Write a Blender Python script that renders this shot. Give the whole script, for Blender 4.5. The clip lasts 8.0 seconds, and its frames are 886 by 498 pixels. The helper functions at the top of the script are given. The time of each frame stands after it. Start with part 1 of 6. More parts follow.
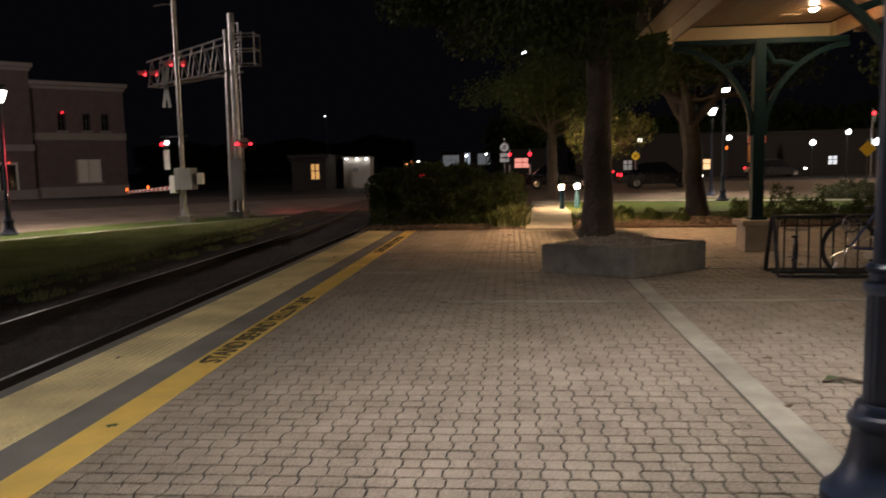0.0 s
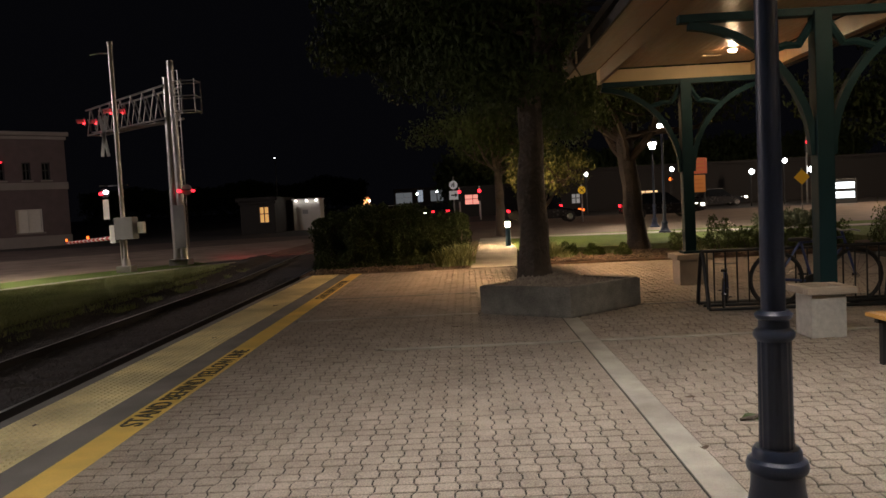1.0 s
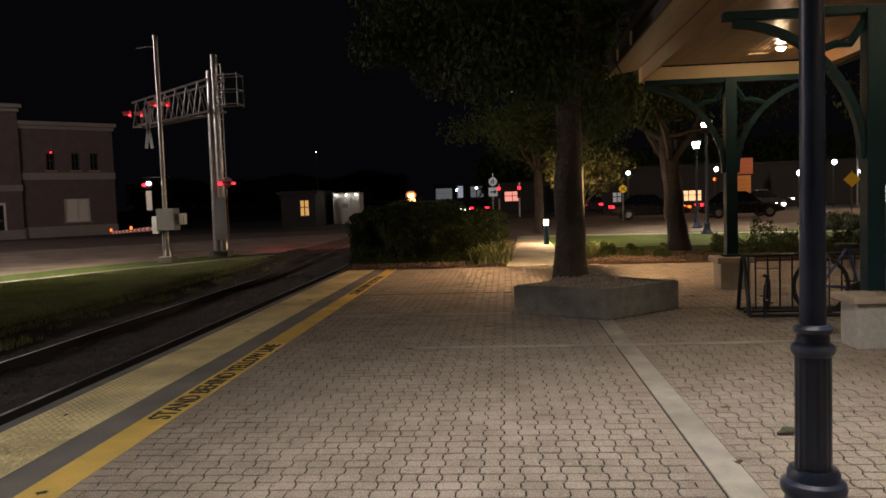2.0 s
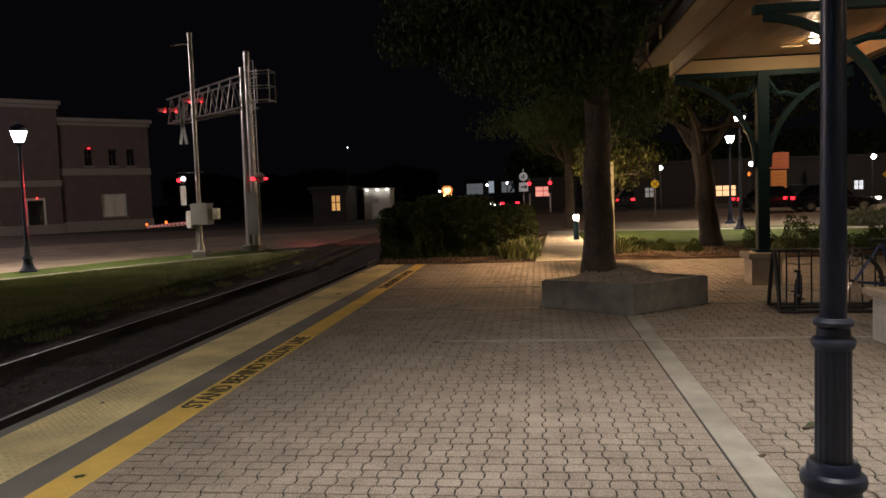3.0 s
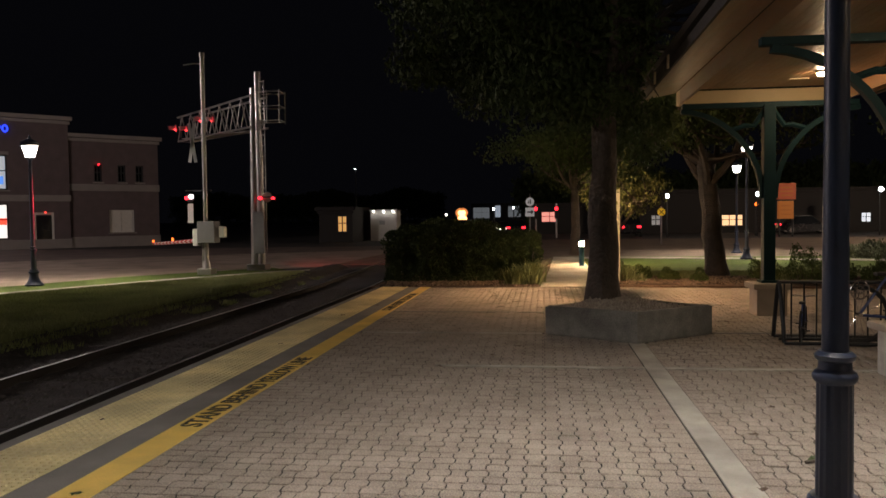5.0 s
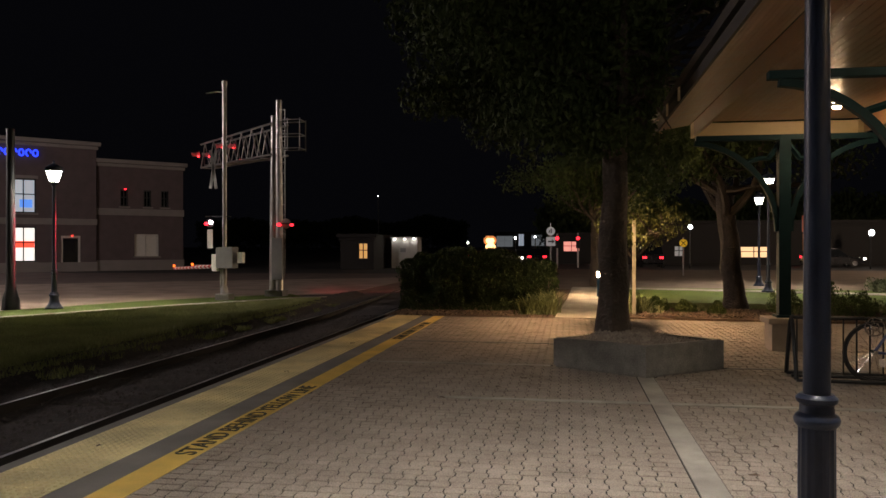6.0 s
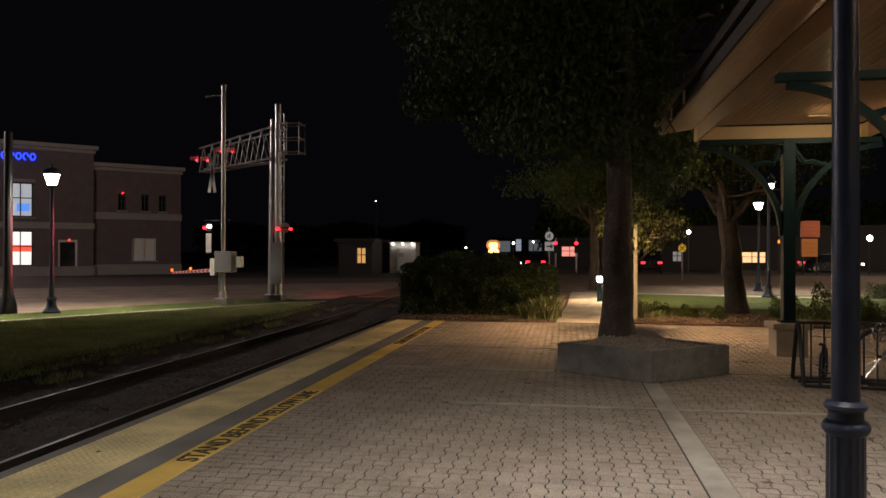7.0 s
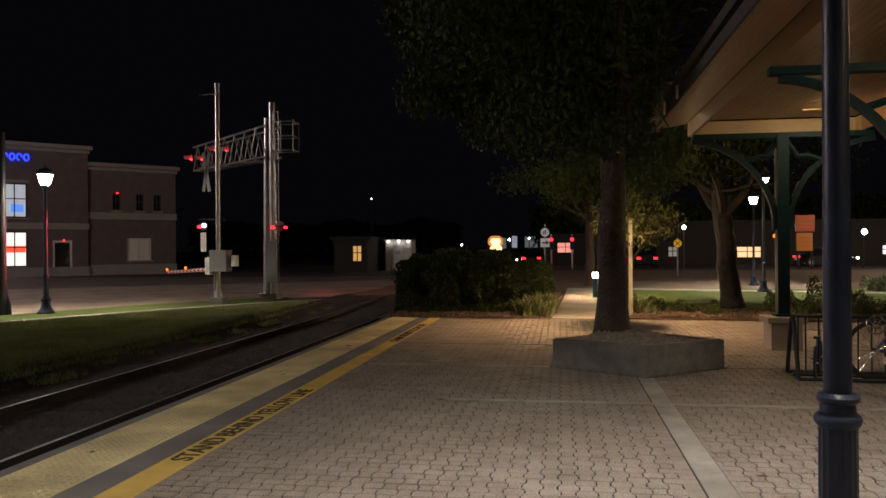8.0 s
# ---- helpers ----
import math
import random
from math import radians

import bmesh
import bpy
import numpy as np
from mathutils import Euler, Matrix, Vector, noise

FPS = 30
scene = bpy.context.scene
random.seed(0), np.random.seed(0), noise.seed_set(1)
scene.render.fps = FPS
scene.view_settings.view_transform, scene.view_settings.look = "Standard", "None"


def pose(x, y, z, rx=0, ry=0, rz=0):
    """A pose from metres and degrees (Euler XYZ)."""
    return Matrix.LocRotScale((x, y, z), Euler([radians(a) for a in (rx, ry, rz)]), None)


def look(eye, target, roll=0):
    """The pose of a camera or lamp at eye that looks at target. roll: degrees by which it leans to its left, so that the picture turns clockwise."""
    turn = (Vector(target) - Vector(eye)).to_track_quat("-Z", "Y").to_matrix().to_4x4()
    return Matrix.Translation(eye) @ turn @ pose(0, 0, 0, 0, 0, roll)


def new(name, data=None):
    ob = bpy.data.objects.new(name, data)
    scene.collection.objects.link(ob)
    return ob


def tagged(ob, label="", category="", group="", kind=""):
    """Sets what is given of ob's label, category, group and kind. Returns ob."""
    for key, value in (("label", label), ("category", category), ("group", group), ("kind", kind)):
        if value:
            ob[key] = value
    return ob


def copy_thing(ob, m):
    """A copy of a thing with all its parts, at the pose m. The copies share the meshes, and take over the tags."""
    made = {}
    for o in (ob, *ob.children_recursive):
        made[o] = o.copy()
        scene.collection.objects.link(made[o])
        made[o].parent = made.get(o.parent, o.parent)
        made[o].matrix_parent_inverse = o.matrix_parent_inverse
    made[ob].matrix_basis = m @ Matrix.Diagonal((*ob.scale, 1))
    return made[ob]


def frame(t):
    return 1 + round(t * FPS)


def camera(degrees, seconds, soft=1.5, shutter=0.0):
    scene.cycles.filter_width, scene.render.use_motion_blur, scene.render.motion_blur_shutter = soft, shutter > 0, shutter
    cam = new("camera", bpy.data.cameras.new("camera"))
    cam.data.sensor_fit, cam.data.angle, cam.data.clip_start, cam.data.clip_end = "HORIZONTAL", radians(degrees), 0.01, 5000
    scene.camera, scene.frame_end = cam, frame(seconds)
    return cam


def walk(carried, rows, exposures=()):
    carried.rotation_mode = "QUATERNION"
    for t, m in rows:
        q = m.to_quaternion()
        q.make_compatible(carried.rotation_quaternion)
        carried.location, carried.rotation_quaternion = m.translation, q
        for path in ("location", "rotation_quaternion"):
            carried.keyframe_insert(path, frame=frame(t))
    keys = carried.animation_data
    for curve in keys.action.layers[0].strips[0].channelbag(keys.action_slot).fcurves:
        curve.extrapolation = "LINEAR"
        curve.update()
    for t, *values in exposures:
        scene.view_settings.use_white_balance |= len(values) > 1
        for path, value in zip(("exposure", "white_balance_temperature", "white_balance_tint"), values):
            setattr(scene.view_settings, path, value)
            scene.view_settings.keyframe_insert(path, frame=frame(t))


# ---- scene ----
cam = camera(60.0, 8.0, 1.5, 0.5)

PATH = [
    (0, (-0.73, 1.092, 1.417), (-0.913, 3.072, 1.203), -1.3),
    (0.5, (-0.583, 1.01, 1.494), (-0.677, 3.002, 1.345), -2.7),
    (1, (-0.489, 1.108, 1.508), (-0.554, 3.103, 1.385), -3.0),
    (1.5, (-0.39, 1.156, 1.526), (-0.533, 3.147, 1.413), -2.7),
    (1.7, (-0.428, 1.204, 1.533), (-0.578, 3.194, 1.412), -2.2),
    (2.8, (-0.427, 1.165, 1.507), (-0.658, 3.148, 1.371), -2.1),
    (3, (-0.386, 1.141, 1.521), (-0.633, 3.121, 1.382), -2.0),
    (3.5, (-0.37, 1.132, 1.521), (-0.629, 3.11, 1.385), -1.9),
    (4, (-0.365, 1.128, 1.523), (-0.626, 3.107, 1.394), -1.6),
    (4.5, (-0.372, 1.13, 1.528), (-0.628, 3.11, 1.415), -1.2),
    (4.7, (-0.377, 1.122, 1.527), (-0.632, 3.102, 1.425), -0.9),
    (5.8, (-0.233, 1.193, 1.538), (-0.536, 3.169, 1.525), -0.2),
    (6, (-0.183, 1.182, 1.55), (-0.503, 3.156, 1.544), 0.0),
    (6.5, (-0.226, 1.244, 1.534), (-0.533, 3.22, 1.528), 0.2),
    (7, (-0.269, 1.263, 1.535), (-0.582, 3.238, 1.542), 0.1),
    (7.5, (-0.273, 1.275, 1.535), (-0.58, 3.251, 1.538), -0.1),
    (8, (-0.25, 1.278, 1.529), (-0.553, 3.255, 1.529), -0.4),
]
walk(cam, [(t, look(eye, target, roll)) for t, eye, target, roll in PATH])

# ---- world, exposure ----
world = bpy.data.worlds.new("night")
scene.world = world
world.use_nodes = True
wn = world.node_tree
wn.nodes["Background"].inputs[0].default_value = (0.015, 0.015, 0.021, 1)
wn.nodes["Background"].inputs[1].default_value = 0.11


def lamp_spot(name, at, target, watts, color, angle=120, radius=0.08):
    d = bpy.data.lights.new(name, "SPOT")
    d.energy, d.color, d.shadow_soft_size = watts, color, radius
    d.spot_size, d.spot_blend = radians(angle), 0.6
    o = new(name, d)
    o.matrix_world = look(at, target)
    return o


# ---- materials ----
def material(name, base, rough=0.7, metal=0.0, var=0.25, scale=6.0, fine=60.0, bump=0.3, tint=None, per_object=0.0, island=False, dist=0.01, stain=0.0, grain=0.55, spread=0.35):
    """A surface with large blotches, fine grain and relief."""
    m = bpy.data.materials.new(name)
    m.use_nodes = True
    nt = m.node_tree
    n, l = nt.nodes, nt.links
    b = n["Principled BSDF"]
    b.inputs["Roughness"].default_value = rough
    b.inputs["Metallic"].default_value = metal
    tc = n.new("ShaderNodeTexCoord")
    n1 = n.new("ShaderNodeTexNoise")
    n1.inputs["Scale"].default_value = scale
    n1.inputs["Detail"].default_value = 6
    n2 = n.new("ShaderNodeTexNoise")
    n2.inputs["Scale"].default_value = fine
    n2.inputs["Detail"].default_value = 4
    geo = n.new("ShaderNodeNewGeometry")
    l.new(geo.outputs["Position"], n1.inputs["Vector"])
    l.new(geo.outputs["Position"], n2.inputs["Vector"])
    mix = n.new("ShaderNodeMix")
    mix.data_type = "RGBA"
    lo = [c * (1 - var) for c in base]
    hi = [min(1, c * (1 + var)) for c in (tint or base)]
    mix.inputs[6].default_value = (*lo, 1)
    mix.inputs[7].default_value = (*hi, 1)
    add = n.new("ShaderNodeMath")
    add.operation = "MULTIPLY_ADD"
    l.new(n2.outputs["Fac"], add.inputs[0])
    add.inputs[1].default_value = grain
    sub = n.new("ShaderNodeMath")
    sub.operation = "MULTIPLY_ADD"
    l.new(n1.outputs["Fac"], sub.inputs[0])
    sub.inputs[1].default_value = 1.3
    sub.inputs[2].default_value = -0.42 - 0.5 * (grain - 0.55)
    l.new(sub.outputs[0], add.inputs[2])
    fac = add.outputs[0]
    if per_object or island:
        src = n.new("ShaderNodeObjectInfo").outputs["Random"] if per_object else geo.outputs["Random Per Island"]
        a2 = n.new("ShaderNodeMath")
        a2.operation = "MULTIPLY_ADD"
        l.new(src, a2.inputs[0])
        a2.inputs[1].default_value = per_object or spread
        a3 = n.new("ShaderNodeMath")
        a3.operation = "ADD"
        a3.inputs[1].default_value = -0.5 * (per_object or spread)
        l.new(fac, a3.inputs[0])
        l.new(a3.outputs[0], a2.inputs[2])
        fac = a2.outputs[0]
    l.new(fac, mix.inputs[0])
    out = mix.outputs[2]
    if stain:
        n3 = n.new("ShaderNodeTexNoise")
        n3.inputs["Scale"].default_value = 0.9
        n3.inputs["Detail"].default_value = 8
        l.new(geo.outputs["Position"], n3.inputs["Vector"])
        rp = n.new("ShaderNodeMapRange")
        rp.inputs[1].default_value, rp.inputs[2].default_value = 0.42, 0.66
        rp.inputs[3].default_value, rp.inputs[4].default_value = 1.0, 1.0 - stain
        l.new(n3.outputs["Fac"], rp.inputs[0])
        mm = n.new("ShaderNodeVectorMath")
        mm.operation = "SCALE"
        l.new(out, mm.inputs[0])
        l.new(rp.outputs[0], mm.inputs["Scale"])
        out = mm.outputs[0]
    l.new(out, b.inputs["Base Color"])
    rr = n.new("ShaderNodeMapRange")
    rr.inputs[3].default_value, rr.inputs[4].default_value = max(0.05, rough - 0.12), min(1, rough + 0.12)
    l.new(n1.outputs["Fac"], rr.inputs[0])
    l.new(rr.outputs[0], b.inputs["Roughness"])
    if bump:
        bp = n.new("ShaderNodeBump")
        bp.inputs["Strength"].default_value = bump
        bp.inputs["Distance"].default_value = dist
        l.new(n2.outputs["Fac"], bp.inputs["Height"])
        l.new(bp.outputs[0], b.inputs["Normal"])
    return m


def glow(name, color, strength):
    m = bpy.data.materials.new(name)
    m.use_nodes = True
    b = m.node_tree.nodes["Principled BSDF"]
    b.inputs["Base Color"].default_value = (*[min(0.8, c) for c in color], 1)
    b.inputs["Emission Color"].default_value = (*color, 1)
    b.inputs["Emission Strength"].default_value = strength
    return m


M = {
    "asphalt": material("asphalt", (0.055, 0.05, 0.048), 0.8, var=0.3, scale=0.8, fine=50, bump=0.4, stain=0.3),
    "concrete_road": material("concrete_road", (0.17, 0.125, 0.09), 0.8, var=0.2, scale=0.7, fine=40, bump=0.3, stain=0.35),
    "road_pale": material("road_pale", (0.34, 0.265, 0.215), 0.8, var=0.2, scale=0.7, fine=40, bump=0.3, stain=0.35),
    "road_brown": material("road_brown", (0.17, 0.125, 0.105), 0.8, var=0.25, scale=0.6, fine=40, bump=0.3, stain=0.35),
    "gravel": material("gravel", (0.25, 0.215, 0.18), 0.9, var=0.5, scale=8, fine=60, bump=0.4, island=True),
    "concrete": material("concrete", (0.385, 0.36, 0.315), 0.85, var=0.3, scale=5, fine=120, bump=0.5, stain=0.4),
    "edge_concrete": material("edge_concrete", (0.20, 0.19, 0.18), 0.85, var=0.22, scale=3, fine=70, bump=0.35, stain=0.3),
    "planter": material("planter", (0.215, 0.205, 0.18), 0.9, var=0.4, scale=7, fine=70, bump=1.0, stain=0.5, grain=1.4),
    "paver": material("paver", (0.276, 0.234, 0.194), 0.85, var=0.34, scale=3, fine=95, bump=0.8, tint=(0.298, 0.25, 0.21), island=True, stain=0.14, grain=2.6, spread=0.16),
    "paver_piece": material("paver_piece", (0.272, 0.232, 0.194), 0.85, var=0.34, scale=3, fine=95, bump=0.8, tint=(0.298, 0.25, 0.21), per_object=0.16, stain=0.14, grain=2.6),
    "sand": material("sand", (0.012, 0.0105, 0.009), 0.95, var=0.3, scale=9, fine=120, bump=0.4),
    "tactile": material("tactile", (0.82, 0.70, 0.38), 0.7, var=0.2, scale=3, fine=60, bump=0.3, stain=0.4),
    "yellow_paint": material("yellow_paint", (0.82, 0.565, 0.135), 0.6, var=0.18, scale=4, fine=70, bump=0.25, stain=0.25),
    "black_paint": material("black_paint", (0.03, 0.028, 0.025), 0.6, var=0.2, bump=0.1),
    "ballast": material("ballast", (0.06, 0.053, 0.056), 0.9, var=0.3, scale=8, fine=35, bump=1.0, dist=0.04),
    "stone_bit": material("stone_bit", (0.085, 0.076, 0.076), 0.9, var=0.5, scale=8, fine=60, bump=0.4, island=True),
    "tie": material("tie", (0.035, 0.028, 0.024), 0.9, var=0.4, scale=4, fine=40, bump=0.6),
    "rail_top": material("rail_top", (0.65, 0.64, 0.64), 0.39, 1.0, var=0.1, bump=0.05),
    "rail_rust": material("rail_rust", (0.014, 0.011, 0.010), 0.9, 0.0, var=0.4, bump=0.4),
    "hedge_core": material("hedge_core", (0.045, 0.035, 0.028), 0.95, var=0.4, scale=3, fine=40, bump=0.8, dist=0.03),
    "mulch": material("mulch", (0.135, 0.092, 0.066), 0.95, var=0.5, scale=5, fine=30, bump=1.0, dist=0.04),
    "lawn": material("lawn", (0.11, 0.155, 0.04), 0.9, var=0.4, scale=1.2, fine=40, bump=0.9, dist=0.04),
    "blade": material("blade", (0.24, 0.265, 0.125), 0.7, var=0.4, scale=1.0, fine=20, bump=0, island=True),
    "leaf": material("leaf", (0.05, 0.070, 0.022), 0.6, var=0.4, scale=1.0, fine=20, bump=0, island=True),
    "bed_leaf": material("bed_leaf", (0.085, 0.115, 0.036), 0.6, var=0.4, scale=1.0, fine=20, bump=0, island=True),
    "pale_blade": material("pale_blade", (0.22, 0.25, 0.11), 0.6, var=0.4, scale=1.0, fine=20, bump=0, island=True),
    "leaf_yellow": material("leaf_yellow", (0.085, 0.095, 0.022), 0.6, var=0.4, scale=1.0, fine=20, bump=0, island=True),
    "bush_leaf": material("bush_leaf", (0.12, 0.135, 0.08), 0.6, var=0.4, scale=1.0, fine=20, bump=0, island=True),
    "hedge_leaf": material("hedge_leaf", (0.052, 0.074, 0.03), 0.6, var=0.4, scale=1.0, fine=20, bump=0, island=True),
    "dry_leaf": material("dry_leaf", (0.075, 0.048, 0.03), 0.8, var=0.4, scale=4, fine=40, bump=0.2, island=True),
    "bark": material("bark", (0.075, 0.06, 0.048), 0.95, var=0.45, scale=5, fine=24, bump=1.0, dist=0.05),
    "post_paint": material("post_paint", (0.024, 0.037, 0.078), 0.42, 0.0, var=0.2, scale=6, fine=90, bump=0.12),
    "teal_paint": material("teal_paint", (0.0085, 0.026, 0.031), 0.6, 0.0, var=0.2, scale=5, fine=80, bump=0.12),
    "stone_pier": material("stone_pier", (0.36, 0.30, 0.24), 0.9, var=0.2, scale=6, fine=90, bump=0.5),
    "aggregate": material("aggregate", (0.46, 0.44, 0.40), 0.9, var=0.25, scale=20, fine=150, bump=0.6),
    "cream_paint": material("cream_paint", (0.52, 0.40, 0.235), 0.6, var=0.12, scale=4, fine=50, bump=0.1),
    "soffit_wood": material("soffit_wood", (0.235, 0.125, 0.066), 0.36, var=0.3, scale=4, fine=60, bump=0.15, island=True),
    "shingle": material("shingle", (0.05, 0.045, 0.042), 0.9, var=0.3, fine=60, bump=0.5),
    "galvanised": material("galvanised", (0.33, 0.32, 0.31), 0.33, 0.8, var=0.2, scale=4, fine=40, bump=0.1),
    "grey_box": material("grey_box", (0.2, 0.205, 0.21), 0.5, 0.2, var=0.12, bump=0.08),
    "dark_metal": material("dark_metal", (0.03, 0.032, 0.034), 0.45, 0.5, var=0.2, bump=0.1),
    "chrome": material("chrome", (0.6, 0.6, 0.62), 0.2, 1.0, var=0.1, bump=0),
    "rubber": material("rubber", (0.02, 0.02, 0.02), 0.8, var=0.2, bump=0.2),
    "blue_enamel": material("blue_enamel", (0.04, 0.06, 0.16), 0.35, 0.1, var=0.1, bump=0.05),
    "bench_wood": material("bench_wood", (0.52, 0.27, 0.07), 0.45, var=0.2, scale=3, fine=50, bump=0.15),
    "white_paint": material("white_paint", (0.72, 0.72, 0.70), 0.6, var=0.1, bump=0.08),
    "red_paint": material("red_paint", (0.5, 0.04, 0.03), 0.6, var=0.15, bump=0.08),
    "brick_wall": material("brick_wall", (0.088, 0.066, 0.068), 0.9, var=0.25, scale=2, fine=30, bump=0.3),
    "stucco": material("stucco", (0.19, 0.17, 0.16), 0.9, var=0.15, scale=2, fine=30, bump=0.2),
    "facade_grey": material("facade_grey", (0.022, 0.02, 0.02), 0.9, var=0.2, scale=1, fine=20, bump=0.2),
    "facade_pale": material("facade_pale", (0.42, 0.41, 0.39), 0.85, var=0.15, scale=1, fine=20, bump=0.2),
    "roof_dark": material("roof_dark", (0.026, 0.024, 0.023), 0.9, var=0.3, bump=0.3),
    "door_white": material("door_white", (0.5, 0.48, 0.44), 0.6, var=0.1, bump=0.05),
    "bollard_blue": material("bollard_blue", (0.03, 0.10, 0.16), 0.45, var=0.2, bump=0.1),
    "sign_orange": material("sign_orange", (0.42, 0.14, 0.025), 0.6, var=0.2, scale=2, bump=0.1),
    "sign_yellow": material("sign_yellow", (0.5, 0.30, 0.02), 0.5, var=0.1, bump=0.05),
    "car_dark": material("car_dark", (0.02, 0.02, 0.024), 0.25, 0.3, var=0.1, bump=0),
    "car_silver": material("car_silver", (0.35, 0.36, 0.38), 0.3, 0.5, var=0.1, bump=0),
    "loco_paint": material("loco_paint", (0.10, 0.10, 0.12), 0.4, 0.2, var=0.2, bump=0.1),
    "wood_post": material("wood_post", (0.34, 0.32, 0.25), 0.85, var=0.2, scale=3, fine=40, bump=0.3),
    "lamp_glass": glow("lamp_glass", (1.0, 0.92, 0.80), 24),
    "lamp_glass_warm": glow("lamp_glass_warm", (1.0, 0.66, 0.34), 115),
    "lamp_led": glow("lamp_led", (1.0, 0.925, 0.845), 1440),
    "lamp_led_road": glow("lamp_led_road", (1.0, 0.83, 0.66), 1750),
    "lamp_led_warm": glow("lamp_led_warm", (1.0, 0.60, 0.30), 6500),
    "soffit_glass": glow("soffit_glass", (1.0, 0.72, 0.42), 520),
    "street_lens_warm": glow("street_lens_warm", (1.0, 0.74, 0.52), 3000),
    "far_white": glow("far_white", (0.93, 0.97, 1.0), 14),
    "street_lens": glow("street_lens", (1.0, 0.84, 0.80), 2600),
    "red_light": glow("red_light", (1.0, 0.02, 0.035), 4),
    "red_dim": glow("red_dim", (1.0, 0.06, 0.04), 2.5),
    "amber_light": glow("amber_light", (1.0, 0.16, 0.02), 3),
    "head_light": glow("head_light", (1.0, 0.46, 0.17), 4.2),
    "glare_ring": glow("glare_ring", (1.0, 0.34, 0.10), 0.7),
    "car_light": glow("car_light", (1.0, 0.93, 0.8), 12),
    "blue_sign": glow("blue_sign", (0.02, 0.05, 1.0), 2.5),
    "win_white": glow("win_white", (0.85, 0.9, 1.0), 0.9),
    "win_warm": glow("win_warm", (1.0, 0.62, 0.32), 1.1),
    "win_red": glow("win_red", (1.0, 0.09, 0.05), 1.2),
    "win_blue": glow("win_blue", (0.12, 0.32, 1.0), 0.8),
    "marquee": glow("marquee", (0.8, 0.93, 1.0), 3.0),
}
for k in ("lawn", "blade", "mulch", "hedge_core", "leaf", "bed_leaf", "hedge_leaf", "teal_paint"):
    M[k].node_tree.nodes["Principled BSDF"].inputs["Specular IOR Level"].default_value = 0.12
gl = bpy.data.materials.new("window_glass")
gl.use_nodes = True
gb = gl.node_tree.nodes["Principled BSDF"]
gb.inputs["Base Color"].default_value = (0.01, 0.012, 0.015, 1)
gb.inputs["Roughness"].default_value = 0.06
M["glass"] = gl


# ---- mesh helpers ----
def bm_new():
    return bmesh.new()


def add_box(bm, cx, cy, cz, sx, sy, sz, rz=0.0, bevel=0.0, rx=0.0, ry=0.0):
    """A box by its centre and its full sizes."""
    r = bmesh.ops.create_cube(bm, size=1.0)
    mt = pose(cx, cy, cz, rx, ry, rz) @ Matrix.Diagonal((sx, sy, sz, 1))
    bmesh.ops.transform(bm, matrix=mt, verts=r["verts"])
    if bevel > 0:
        es = list({e for v in r["verts"] for e in v.link_edges})
        bmesh.ops.bevel(bm, geom=es, offset=bevel, segments=2, affect="EDGES", profile=0.7)
    return bm


def add_cyl(bm, p0, p1, r0, r1=None, seg=12):
    p0, p1 = Vector(p0), Vector(p1)
    r1 = r0 if r1 is None else r1
    d = p1 - p0
    r = bmesh.ops.create_cone(bm, cap_ends=True, segments=seg, radius1=r0, radius2=r1, depth=d.length)
    mt = Matrix.Translation((p0 + p1) / 2) @ d.to_track_quat("Z", "Y").to_matrix().to_4x4()
    bmesh.ops.transform(bm, matrix=mt, verts=r["verts"])
    return bm


def add_lathe(bm, profile, x=0, y=0, z=0, seg=20, flutes=0, depth=0.0):
    """A turned body from (radius, height) pairs."""
    rings = []
    for rad, h in profile:
        ring = []
        for i in range(seg):
            a = 2 * math.pi * i / seg
            rr = rad * (1 - depth * (i % 2)) if flutes else rad
            ring.append(bm.verts.new((x + rr * math.cos(a), y + rr * math.sin(a), z + h)))
        rings.append(ring)
    for a, b in zip(rings, rings[1:]):
        for i in range(seg):
            bm.faces.new((a[i], a[(i + 1) % seg], b[(i + 1) % seg], b[i]))
    bm.faces.new(rings[-1])
    bm.faces.new(list(reversed(rings[0])))
    return bm


def add_tube(bm, pts, r, seg=8, close=False):
    """A round bar along points."""
    pts = [Vector(p) for p in pts]
    rings = []
    k = len(pts)
    q = None
    for i, p in enumerate(pts):
        if close:
            d = pts[(i + 1) % k] - pts[i - 1]
        else:
            d = pts[min(i + 1, k - 1)] - pts[max(i - 1, 0)]
        if q is None:
            q = d.to_track_quat("Z", "Y")
        else:
            q = (q @ Vector((0, 0, 1))).rotation_difference(d) @ q
        rad = r[i] if isinstance(r, (list, tuple)) else r
        rings.append([bm.verts.new(p + q @ Vector((rad * math.cos(2 * math.pi * j / seg), rad * math.sin(2 * math.pi * j / seg), 0))) for j in range(seg)])
    pairs = list(zip(rings, rings[1:]))
    if close:
        pairs.append((rings[-1], rings[0]))
    for a, b in pairs:
        for j in range(seg):
            bm.faces.new((a[j], a[(j + 1) % seg], b[(j + 1) % seg], b[j]))
    if not close:
        bm.faces.new(list(reversed(rings[0])))
        bm.faces.new(rings[-1])
    return bm


def add_prism(bm, outline, z0, z1):
    """An upright prism over a flat outline."""
    lo = [bm.verts.new((x, y, z0)) for x, y in outline]
    hi = [bm.verts.new((x, y, z1)) for x, y in outline]
    k = len(lo)
    for i in range(k):
        bm.faces.new((lo[i], lo[(i + 1) % k], hi[(i + 1) % k], hi[i]))
    bm.faces.new(hi)
    bm.faces.new(list(reversed(lo)))
    return bm


